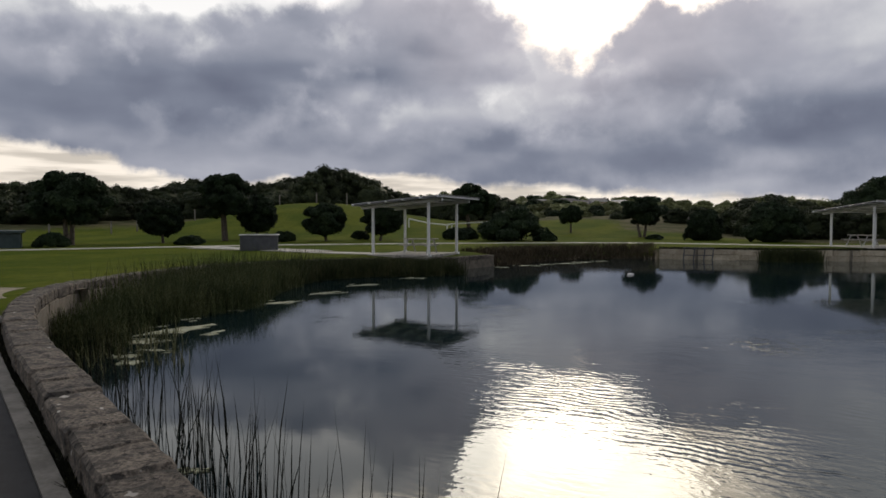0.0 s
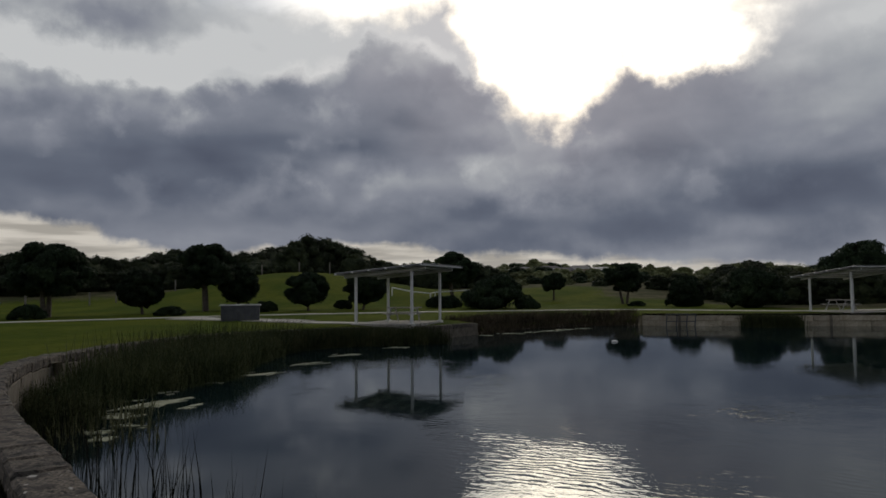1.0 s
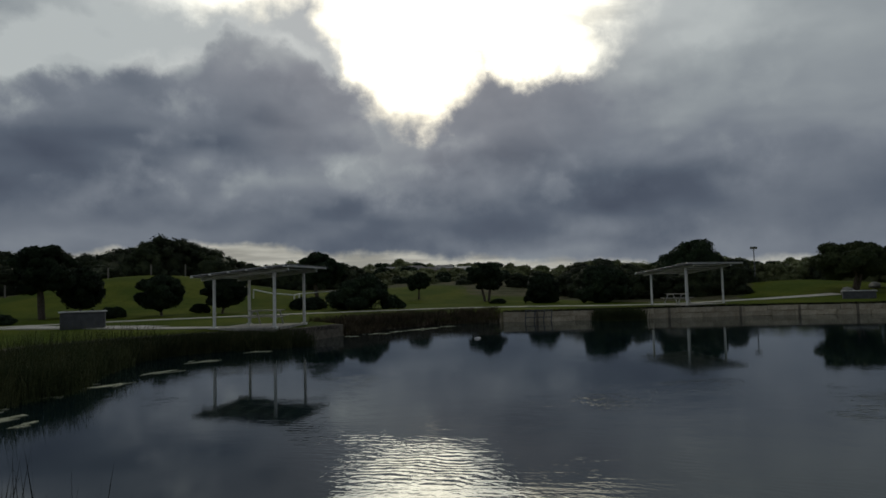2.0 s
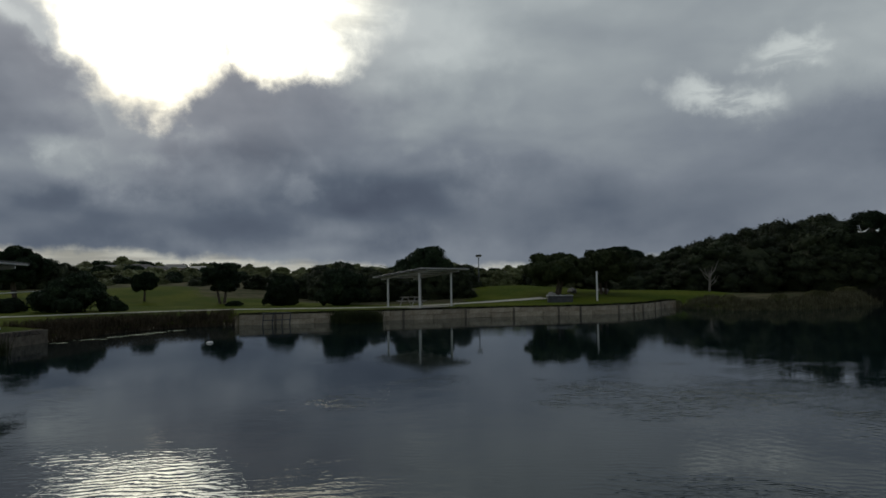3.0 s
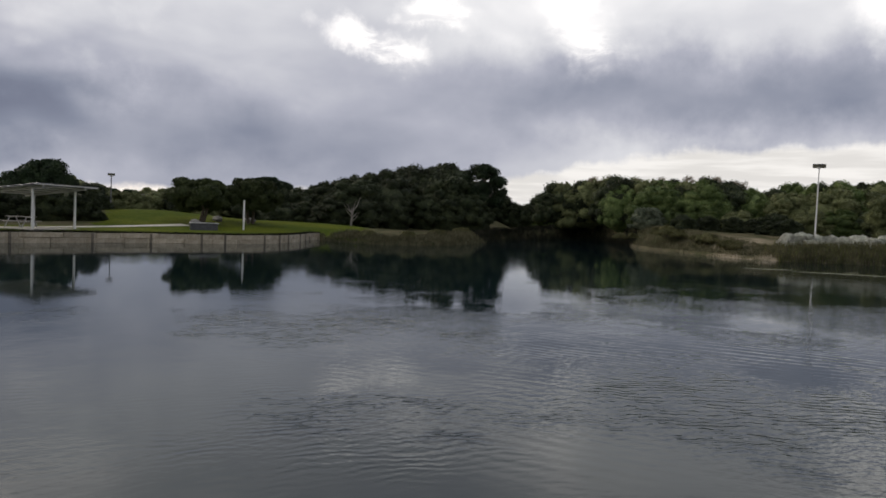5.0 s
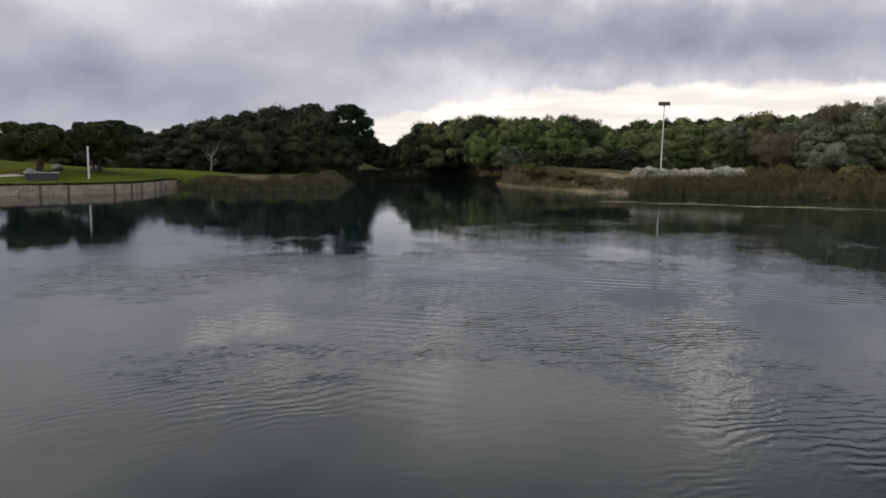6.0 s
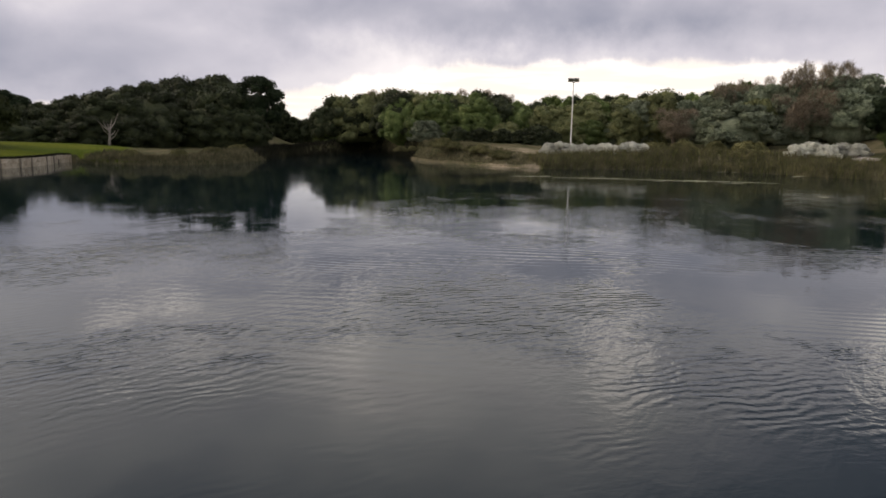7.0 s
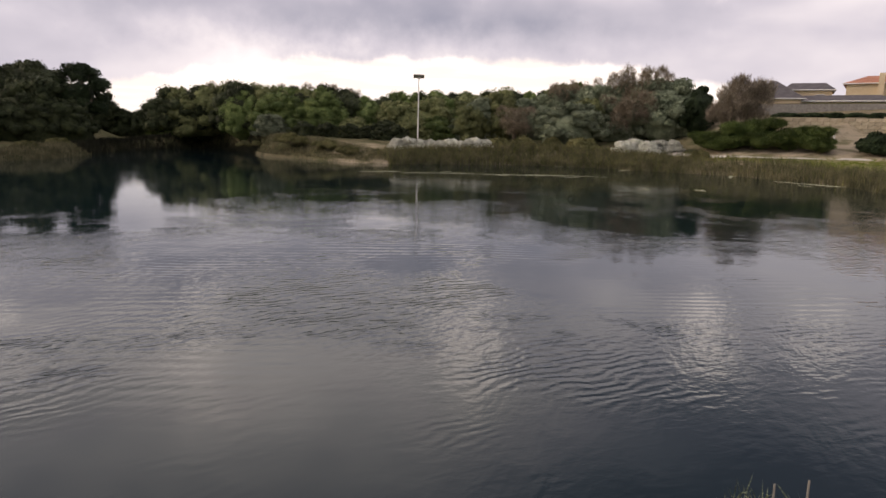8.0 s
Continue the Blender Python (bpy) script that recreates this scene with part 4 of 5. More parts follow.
# woods and scrub on the dunes
WOOD = "trees of the dune wood"
protos = {
    "dark": [make_tree("tree", "dense dark green dune tree", "tree", 8.0, 6.5, "wild", M_WOOD_LEAF, 101 + k, leaf=0.15, per=76, core=0.80, group=WOOD) for k in range(3)],
    "green": [make_tree("tree", "thick bright green wild shrub tree", "tree", 8.5, 6.0, "wild", M_GREEN_LEAF, 111 + k, leaf=0.15, per=76, core=0.80, group=WOOD) for k in range(3)],
    "olive": [make_tree("tree", "olive-green dune tree with a broken outline", "tree", 8.0, 6.0, "wild", M_OLIVE_LEAF, 121 + k, leaf=0.15, per=76, core=0.80, group=WOOD) for k in range(3)],
    "grey": [make_tree("tree", "grey-green coastal tree with soft foliage", "tree", 7.0, 6.2, "wild", M_GREY_LEAF, 131 + k, leaf=0.15, per=190, core=0.80, group=WOOD) for k in range(2)],
    "brown": [make_tree("tree", "brownish feathery she-oak on the dune", "tree", 5.0, 6.6, "feathery", M_BROWN_LEAF, 141 + k, leaf=0.20, per=260, trunks=3, group=WOOD, core=0.0) for k in range(2)],
}
first_use = {}
protos["far"] = [make_tree("tree", "distant dark dune scrub tree", "tree", 8.0, 6.0, "wild", (M_OLIVE_LEAF, M_DARK_LEAF, M_OLIVE_LEAF)[k], 151 + k, leaf=0.30, per=26, group=WOOD) for k in range(3)]
SIZE = {"far": 6.0, "dark": 6.5, "green": 6.0, "olive": 6.0, "grey": 6.2, "brown": 6.6}


def plant(kind, az, d, height, rnd, wide=1.0, sink=0.5, across=0.0):
    options = protos[kind]
    i = rnd.randrange(len(options))
    scale = (height + sink) / (0.95 * SIZE[kind])
    wide = max(0.8, min(1.45, max(wide, across / (8.5 * scale))))
    if (kind, i) not in first_use:
        first_use[(kind, i)] = stand(options[i], az, d, scale, rnd.uniform(0, 360), sink, wide)
    else:
        again(options[i], az, d, scale, rnd.uniform(0, 360), sink, wide)


SKYLINE = [(-46, 3.0), (-34, 2.7), (-30, 3.0), (-27, 2.7), (-23, 2.8), (-21, 3.2), (-18, 3.7), (-15, 3.3), (-12.4, 3.6), (-10.2, 4.5), (-8.5, 4.4), (-6.8, 3.8), (-4, 2.6), (-2, 2.2),
           (3.2, 3.1), (4.6, 2.0), (9.5, 2.6), (12, 2.1), (16.2, 2.2), (20, 1.9), (23, 1.6), (25.7, 2.3), (28.4, 1.8), (31, 1.7), (33, 2.7), (35.6, 2.1), (37.4, 1.5), (39.4, 1.4),
           (42.2, 1.9), (45.6, 2.0), (48.5, 2.3), (51.2, 2.1), (55, 3.1), (59.7, 4.1), (66, 4.8), (68.2, 4.1), (69.5, 2.4), (71.5, 2.4), (73.3, 3.4), (77.6, 4.0), (81, 3.9), (86.5, 4.1),
           (89.5, 3.1), (90.8, 3.7), (97, 4.1), (102.9, 4.1), (107.3, 5.4), (112.5, 6.0), (114.8, 4.1), (116, 3.0), (140, 3.0)]


# the nearest dry ground along the inlet, by bearing
DRY = [(58, 70), (62, 78), (66, 89), (69.2, 102), (73.1, 121), (77.4, 119), (79.3, 101), (81.1, 86), (84, 79), (88, 71), (95, 62)]


def wood_row(a0, a1, step, dist, part_of_top, kinds, seed, wide=1.0, low=1.0):
    rnd = random.Random(seed)
    a = a0
    while a < a1:
        d = dist(a) * rnd.uniform(0.97, 1.04)
        if 58 < a < 95:
            d = max(d, 1.5 + lerp_list(DRY, a))
        x, y = put(a, d)
        top = EYE + d * math.tan(radians(lerp_list(SKYLINE, a))) * (part_of_top(a) if callable(part_of_top) else part_of_top) * rnd.uniform(0.95, 1.02)
        plant(rnd.choice(kinds), a, d, max(low, top - land(x, y)), rnd, wide * rnd.uniform(0.85, 1.2), across=2.0 * d * radians(step) * rnd.uniform(0.9, 1.2))
        a += step * rnd.uniform(0.75, 1.25)


wood_row(-46, -1, 1.3, lambda a: 122, 1.0, ["dark"], 1, 1.0)
wood_row(-40, -12, 2.7, lambda a: 108, 0.72, ["dark"], 2, 1.1)
wood_row(-12.5, -6, 1.0, lambda a: 128, 0.97, ["dark"], 3, 1.1)
wood_row(0, 6, 1.6, lambda a: 105, 0.95, ["dark"], 4, 1.0)
wood_row(-4, 51, 1.3, lambda a: 235, 0.97, ["far"], 5, 1.5)
wood_row(4, 19, 1.3, lambda a: 205, 0.80, ["far"], 20, 1.0)
wood_row(2, 19, 1.2, lambda a: 118, 0.38, ["far"], 21, 1.2)
wood_row(-4, 50, 1.6, lambda a: 170, 0.66, ["far"], 6, 1.5)
wood_row(5, 50, 1.7, lambda a: 122, 0.45, ["dark", "olive", "green", "dark"], 7, 1.4)
wood_row(14.5, 50, 1.9, lambda a: 97, lambda a: lerp_list([(14, 0.35), (20, 0.6), (24, 0.85), (50, 0.8)], a), ["dark", "dark", "olive"], 8, 1.3)
wood_row(23, 36.5, 1.5, lambda a: 80, 0.62, ["dark"], 22, 1.2, 2.6)
wood_row(27.5, 36.6, 1.6, lambda a: 66, 0.5, ["dark"], 24, 1.1, 2.2)
# low dark row added in place of the shadow beneath the trees
wood_row(83.5, 91, 1.5, lambda a: 84, 0.30, ["dark"], 25, 1.2, 1.5)
wood_row(50.5, 65.0, 1.05, lambda a: 108, 1.0, ["dark"], 9, 1.0)
wood_row(50, 65.4, 1.9, lambda a: 97, 0.84, ["dark"], 10, 1.1)
wood_row(50, 68, 2.2, lambda a: 90, 0.45, ["dark", "dark", "dark"], 11, 1.2)
wood_row(67, 76, 1.4, lambda a: 128, 0.75, ["dark"], 12, 0.8)
wood_row(73.2, 106, 0.95, lambda a: 106, 1.0, ["green", "dark", "olive", "dark"], 13, 1.0)
wood_row(73.0, 104, 2.0, lambda a: lerp_list([(70, 106), (78, 96), (84, 96), (110, 97)], a), 0.88, ["green", "dark", "olive", "dark"], 14, 1.1)
wood_row(73, 108, 2.4, lambda a: lerp_list([(70, 104), (78, 91), (84, 91), (92, 91), (110, 90)], a), 0.48, ["green", "dark", "olive", "grey"], 15, 1.1)
wood_row(98, 114, 1.9, lambda a: 92, 0.96, ["grey", "grey", "olive"], 16, 1.0)
wood_row(97, 115, 2.0, lambda a: 89, 0.70, ["grey", "olive", "grey"], 17, 1.0)
wood_row(104.5, 113.5, 2.2, lambda a: 94, 1.08, ["brown"], 18, 0.8)
wood_row(101, 112, 4.2, lambda a: 84, 0.74, ["brown", "grey"], 19, 0.9)
wood_row(77, 88, 2.6, lambda a: 112, 1.07, ["brown"], 23, 0.6)
rnd = random.Random(4)
for kind_name, options in protos.items():
    for i in range(len(options)):
        if (kind_name, i) not in first_use:
            plant(kind_name, -50 - 3 * i, 125, 6, rnd)

stand(make_tree("tree", "windswept grey-brown bare she-oak above the shore", "tree", 8.4, 7.0, "feathery", M_STRAW, 201, leaf=0.34, per=420, trunks=6, core=0.0, lift=1.3), 118.1, 80)
WATTLE = "wattle shrubs above the path"
wattle = stand(make_tree("shrub", "feathery dark green wattle shrub above the path", "shrub", 6.4, 3.4, "feathery", M_SHRUB_LEAF, 202, leaf=0.24, per=520, core=0.8, lift=0.45, group=WATTLE), 120.5, 75.8, sink=0.35)
for a, d, s, turn, wide in ((116.3, 76.5, 0.66, 40, 1.25), (118.2, 77.0, 0.86, 110, 1.1), (122.9, 76.0, 0.80, 200, 1.1), (119.2, 75.2, 0.64, 290, 1.3), (121.7, 74.8, 0.66, 20, 1.2), (117.2, 75.0, 0.52, 160, 1.4), (123.6, 74.6, 0.50, 250, 1.3)):
    again(wattle, a, d - 1.0, s, turn, 0.4 * s, wide)
stand(make_tree("tree", "dark grey-green tree beside the bare she-oak", "tree", 5.0, 5.6, "wild", M_DARK_LEAF, 208, per=320), 115.2, 87)
stand(make_tree("shrub", "low clipped dark shrub on the slope", "shrub", 4.2, 1.9, "shrub", M_DARK_LEAF, 204, leaf=0.16, per=200), 127.5, 74)
stand(make_tree("tree", "windswept umbrella-crowned tree on the dune", "tree", 7.5, 5.2, "spreading", M_DARK_LEAF, 205, per=330), 49.3, 112, wide=1.1)
silver = stand(make_tree("bush", "rounded pale silver-grey saltbush above the reeds", "bush", 2.2, 1.25, "shrub", M_SILVER_LEAF, 206, leaf=0.11, per=120, group="silver bushes above the reeds"), 92.0, 74.5, 1.15, sink=0.1)
rnd = random.Random(9)
for a in (91.1, 92.8, 93.7, 94.6, 95.5, 96.5, 97.4, 98.3, 109.6, 110.6, 111.6, 112.6, 113.4):
    again(silver, a, (74.5 if a < 100 else 76.0) + rnd.uniform(-1, 1), rnd.uniform(0.8, 1.1) * (1.15 if a < 100 else 1.35), rnd.uniform(0, 360), 0.1)


# ---- reeds ----
def reed_bed(name, label, spots, mat, seed, h0, h1, lean=0.12, width=0.012, z0=None):
    """Many single tapering blades, each bent by the wind. spots: places of their feet."""
    rnd = np.random.RandomState(seed)
    k = len(spots)
    foot = np.array([(x, y, WATER - 0.1 if z0 is None else z0(x, y)) for x, y in spots])
    hgt = h0 + (h1 - h0) * rnd.rand(k) ** 0.8
    d = rnd.normal(size=(k, 2)) * lean
    a = rnd.rand(k) * 3.1416
    side = np.stack([np.cos(a), np.sin(a), np.zeros(k)], 1) * (width * (0.7 + 0.6 * rnd.rand(k)))[:, None]
    mid = foot + np.stack([d[:, 0] * hgt * 0.35, d[:, 1] * hgt * 0.35, hgt * 0.55], 1)
    tip = foot + np.stack([d[:, 0] * hgt, d[:, 1] * hgt, hgt], 1)
    v = np.stack([foot - side, foot + side, mid + side * 0.8, mid - side * 0.8, tip], 1).reshape(-1, 3)
    i = np.arange(k) * 5
    fs = [tuple(q) for q in np.stack([i, i + 1, i + 2, i + 3], 1)] + [tuple(q) for q in np.stack([i + 3, i + 2, i + 4], 1)]
    return tagged(new(name, mesh_of(name, v, fs, mat)), label, "reeds", kind="stuff")


# where the great reed bed ends on the open water, by bearing
BED_EDGE = [(-31.4, 16.2), (-29.6, 15.9), (-27.0, 15.6), (-24.3, 16.0), (-22.2, 17.0), (-20.3, 17.9), (-16.2, 19.1), (-8.8, 20.2), (-3.1, 21.3), (0.8, 22.5)]


def along_shore(line, inner, outer, count, seed, gather=1.0, bounded=False):
    """Places between two distances out from the wall, on the water's side."""
    rnd = random.Random(seed)
    out = []
    for _ in range(count):
        i = rnd.randrange(len(line) - 1)
        nx, ny = inward(line[i], line[i + 1])
        q = inner + (outer - inner) * rnd.random() ** gather
        x, y = line[i][0] - nx * q + rnd.uniform(-0.2, 0.2), line[i][1] - ny * q + rnd.uniform(-0.2, 0.2)
        if not bounded or math.hypot(x, y) > lerp_list(BED_EDGE, math.degrees(math.atan2(x, y))) + rnd.gauss(0, 0.25):
            out.append((x, y))
    return out


def stretch(y0, y1):
    return [p for p in NEAR_LINE if y0 <= p[1] <= y1]


reed_bed("reed_bed", "dense dark reeds standing in the shallows", along_shore(stretch(12.2, 26), 0.1, 3.6, 17000, 1, 0.9, True), M_REED, 1, 0.45, 1.2, 0.2, 0.010)
reed_bed("reed_bed", "short dark reeds against the bend of the wall", along_shore(stretch(11.6, 13.4), 0.05, 1.1, 1500, 9), M_REED, 9, 0.5, 1.0, 0.16, 0.009)
reed_bed("reed_bed", "tall wispy reed stems above the bed", along_shore(stretch(14, 31), 0.0, 2.2, 900, 8, 1.0, True), M_REED, 8, 1.2, 1.75, 0.14, 0.010)
reed_bed("reed_bed", "dense dark reeds below the lawn", along_shore([p for p in NEAR_LINE if p[1] > 25 and p[0] < -0.1], 0.1, 3.2, 13000, 2, 0.9, True), M_REED, 2, 0.4, 1.0, 0.2, width=0.018)
reed_bed("reed_bed", "pale green sedge at the foot of the wall", along_shore(stretch(10.0, 14.2), 0.1, 2.1, 420, 3), M_REED_PALE, 3, 0.2, 0.55, 0.16, 0.012)
reed_bed("reed_bed", "thin dark rushes rising from the water", along_shore(stretch(2.4, 9.5), 0.05, 1.5, 460, 4, 1.6), M_RUSH, 4, 0.5, 1.25, 0.10, 0.0065)

# reeds, sedges and rushes of the far banks
def bank_spots(line, inner, outer, count, seed):
    rnd = random.Random(seed)
    out = []
    for _ in range(count):
        i = rnd.randrange(len(line) - 1)
        (x0, y0), (x1, y1) = line[i], line[i + 1]
        nx, ny = inward(line[i], line[i + 1])
        clump = 0.6 + 0.8 * noise.noise((x0 * 0.35, y0 * 0.35, 1.7))
        q = inner * clump + (outer - inner * clump) * rnd.random()
        s = rnd.random()
        out.append((x0 + (x1 - x0) * s + nx * q, y0 + (y1 - y0) * s + ny * q))
    return out


def fringe_spots(line, count, seed):
    """Places on top of a wall, near its water-side edge."""
    rnd = random.Random(seed)
    out = []
    for _ in range(count):
        i = rnd.randrange(len(line) - 1)
        nx, ny = inward(line[i], line[i + 1])
        s, q = rnd.random(), rnd.uniform(0.02, 0.34)
        out.append((line[i][0] + (line[i + 1][0] - line[i][0]) * s + nx * q, line[i][1] + (line[i + 1][1] - line[i][1]) * s + ny * q))
    return out


def gap_spots(count, seed):
    """Places in the narrow gap between the near wall and its kerb."""
    rnd = random.Random(seed)
    out = []
    for _ in range(count):
        i = rnd.randrange(len(walk_line) - 1)
        (x0, y0), (x1, y1) = walk_line[i], walk_line[i + 1]
        nx, ny = inward((x0, y0), (x1, y1))
        s, q = rnd.random(), rnd.uniform(0.375, 0.43)
        out.append((x0 + (x1 - x0) * s + nx * q, y0 + (y1 - y0) * s + ny * q))
    return out


def bank_line(i0, i1):
    return along(shore_xy[4 * i0:4 * i1 + 1], 0.5)


def on_bank(x, y):
    r, _w = shore_at(math.atan2(y - CENTRE[1], x - CENTRE[0]))
    off = math.hypot(x - CENTRE[0], y - CENTRE[1]) - r
    return WATER - 0.1 if off < 0.4 else max(WATER - 0.1, -0.45 + (land(x, y) + 0.35) * smooth(0.9, 2.8 if x > 50 and y < 0 else 5.0, off))


reed_bed("reed_bed", "brown withered rushes on the corner of the bank", bank_spots(bank_line(17, 20), -0.5, 2.4, 6500, 31), M_REED_BROWN, 31, 0.3, 0.75, 0.28, 0.022, on_bank)
reed_bed("reed_bed", "dark clump of rushes against the far wall", along_shore([p for p in FAR_LINE if 19.6 < p[0] < 22.8], 0.1, 2.0, 2300, 32), M_REED, 32, 0.6, 1.0, 0.14, 0.02)
reed_bed("reed_bed", "brown and green sedge on the inlet bank", bank_spots(bank_line(25, 29), -0.8, 2.6, 6500, 33), M_REED_DRY, 33, 0.25, 0.7, 0.16, 0.028, on_bank)
reed_bed("reed_bed", "dark sedge along the inlet", bank_spots(bank_line(29, 35), -1.0, 2.5, 9000, 34), M_RUSH, 34, 0.45, 0.9, 0.25, 0.03, on_bank)
reed_bed("reed_bed", "olive and brown reeds lining the far shore", bank_spots(bank_line(38, 43), -1.0, 3.2, 11500, 35), M_REED_DRY, 35, 0.35, 1.3, 0.22, 0.024, on_bank)
reed_bed("reed_bed", "green reeds lining the far shore", bank_spots(bank_line(38, 43), -0.8, 3.6, 6000, 36), M_REED_GREEN, 36, 0.35, 1.2, 0.22, 0.024, on_bank)
reed_bed("reed_bed", "low olive sedge on the sandy point", bank_spots(bank_line(35, 38), 0.3, 5.5, 10000, 37), M_REED_DRY, 37, 0.2, 0.5, 0.3, 0.03, on_bank)
reed_bed("reed_bed", "short brown reeds lining the far shore", bank_spots(bank_line(42, 47), -0.8, 2.2, 9000, 38), M_REED_DRY, 38, 0.35, 1.1, 0.12, 0.022, on_bank)
reed_bed("reed_bed", "short green reeds lining the far shore", bank_spots(bank_line(42, 47), -0.4, 4.0, 5500, 39), M_REED_GREEN, 39, 0.2, 0.75, 0.14, 0.022, on_bank)
# near-black blades darken the gap, for its shade as well as its growth
reed_bed("weed_strip", "dark weeds standing in for shade and moss behind the wall", gap_spots(2600, 40), M_RUSH, 40, 0.03, 0.10, 0.35, 0.006, lambda x, y: 0.16)
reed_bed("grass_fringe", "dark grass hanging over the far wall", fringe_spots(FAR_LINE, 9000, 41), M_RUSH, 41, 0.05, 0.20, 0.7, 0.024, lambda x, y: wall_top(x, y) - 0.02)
SEDGE = "sedge tussocks on the bank"
tuss = stand(make_tree("tussock", "rounded olive sedge tussock on the bank", "grass tussock", 2.4, 1.1, "shrub", M_SEDGE_LEAF, 301, leaf=0.16, per=120, group=SEDGE), 82.3, 79.0, 0.9, sink=0.1)
rnd = random.Random(12)
for a, d, s in ((78.6, 86, 0.6), (81.5, 80, 0.7), (83.2, 78, 0.65), (85.3, 74.5, 0.75), (87.1, 70.5, 0.75), (57.5, 63, 0.55), (61.0, 63, 0.6), (63.5, 68, 0.7), (65.5, 76, 0.85), (99.5, 77, 1.1), (101.5, 77, 1.3),
                (104.0, 78, 1.2), (106.4, 77, 1.3), (115.6, 70, 0.9), (84.5, 76, 0.45), (86.5, 71.5, 0.55), (79.6, 84, 0.5)):
    again(tuss, a, d, s, rnd.uniform(0, 360), 0.15, rnd.uniform(0.9, 1.3))

stand(make_tree("tree", "tall ragged dark tree leaning over the inlet", "tree", 8.6, 9.6, "spreading", M_DARK_LEAF, 207, per=260, trunks=2, core=0.55), 67.1, 97, sink=0.2)

# pale dead branches showing in the wood
x, y = put(56.1, 84)
dead = thing("dead_tree", "bare pale dead tree in front of dark scrub", "tree", (x, y, land(x, y) - 0.1))
rnd = random.Random(77)
bm = bmesh.new()
tube(bm, [(0, 0, -0.3), (0.1, 0, 1.0), (0.3, 0, 2.0)], [0.16, 0.13, 0.10], 7)
for k in range(9):
    a = rnd.uniform(0, 6.283)
    s = Vector((0.1 + 0.1 * k / 9, 0, 0.7 + 1.3 * k / 9))
    e = s + Vector((math.cos(a) * rnd.uniform(0.9, 1.8), math.sin(a) * 1.0, rnd.uniform(1.0, 2.2)))
    m = (s + e) / 2 + Vector((rnd.uniform(-0.2, 0.2), 0, -0.15))
    tube(bm, [s, m, e], [0.07, 0.05, 0.02], 5)
part("limb", bm, M_PALE_BARK, dead)


# ---- floating weed ----
def weed(cx, cy, w, d, turn, seed):
    rnd = random.Random(seed)
    bm = bmesh.new()
    ring = []
    for k in range(22):
        a = k / 22 * 6.283
        r = 0.95 + 0.8 * noise.noise((math.cos(a) * 2.3, math.sin(a) * 2.3, seed * 3.7)) + rnd.uniform(-0.28, 0.28)
        ring.append((w / 2 * r * math.cos(a), d / 2 * r * math.sin(a)))
    top = [bm.verts.new((x, y, 0.008)) for x, y in ring]
    low = [bm.verts.new((x * 1.05, y * 1.05, -0.02)) for x, y in ring]
    mid = bm.verts.new((0, 0, 0.016))
    for k in range(22):
        j = (k + 1) % 22
        bm.faces.new((top[k], top[j], mid))
        bm.faces.new((low[k], low[j], top[j], top[k]))
    ob = new("weed_mat", bm_mesh("weed_mat", bm, M_MAT))
    ob.matrix_basis = pose(cx, cy, WATER + 0.004, 0, 0, turn)
    return tagged(ob, "pale mat of floating pond weed", "water weed", "floating weed mats")


for k, (x, y, w, d, turn) in enumerate([(-5.9, 14.85, 1.7, 0.55, 58), (-6.05, 13.35, 0.95, 0.45, 12), (-5.4, 12.5, 0.6, 0.14, -6), (-5.35, 11.4, 0.4, 0.3, 27), (-6.5, 16.5, 0.9, 0.3, 21), (-5.7, 11.9, 0.5, 0.25, 20),
                                        (-5.85, 18.1, 0.7, 0.16, 35), (-5.0, 19.8, 1.7, 0.3, 39), (-3.9, 22.8, 1.3, 0.2, 50), (-3.1, 25.4, 1.2, 0.22, 40), (-1.2, 28.6, 0.9, 0.2, 20),
                                        (3.2, 35.4, 0.6, 0.2, 30), (4.5, 36.8, 0.8, 0.3, 35), (5.7, 37.8, 0.7, 0.25, 40), (7.0, 38.7, 0.9, 0.3, 30), (8.3, 39.8, 0.8, 0.3, 30), (9.5, 40.8, 0.6, 0.25, 20),
                                        (-2.4, 6.4, 0.25, 0.12, 10), (-0.4, 5.5, 0.45, 0.2, 20),
                                        (50.3, 0.4, 3.6, 0.5, -70), (49.9, -4.0, 5.0, 0.4, -80), (49.6, -9.0, 5.5, 0.4, -95), (50.0, -13.5, 4.0, 0.4, -100),
                                        (69.6, -19.0, 3.0, 0.4, -65), (63.5, -23.2, 3.6, 0.4, -40), (55.0, -29.2, 4.0, 0.4, -30), (44.0, -30.2, 6.0, 0.6, 15), (36.5, -14.5, 0.9, 0.3, 0), (36.3, -17.6, 1.0, 0.25, 10)]):
    weed(x, y, w, d, turn, k)
    bits = random.Random(k + 50)
    spread = 1.5 if y > 34 else 1.0
    for j in range((5 if y > 34 else 4) if y > 3 else 1):
        weed(x + bits.uniform(-0.6, 0.6) * w * spread, y + bits.uniform(-0.4, 0.4) * w * spread, w * bits.uniform(0.12, 0.4), d * bits.uniform(0.15, 0.5), turn + bits.uniform(-40, 40), 100 + 5 * k + j)
bm = bmesh.new()
bmesh.ops.create_uvsphere(bm, u_segments=14, v_segments=8, radius=0.13)
bmesh.ops.scale(bm, vec=(1.5, 0.8, 0.7), verts=bm.verts)
x, y = put(15.6, 31.5)
float_ob = part("float", bm, M_WHITE)
float_ob.matrix_basis = pose(x, y, WATER + 0.03, 0, 0, 20) @ Matrix.Diagonal((0.9, 0.7, 0.55, 1))
tagged(float_ob, "small white plastic float on the water", "float")


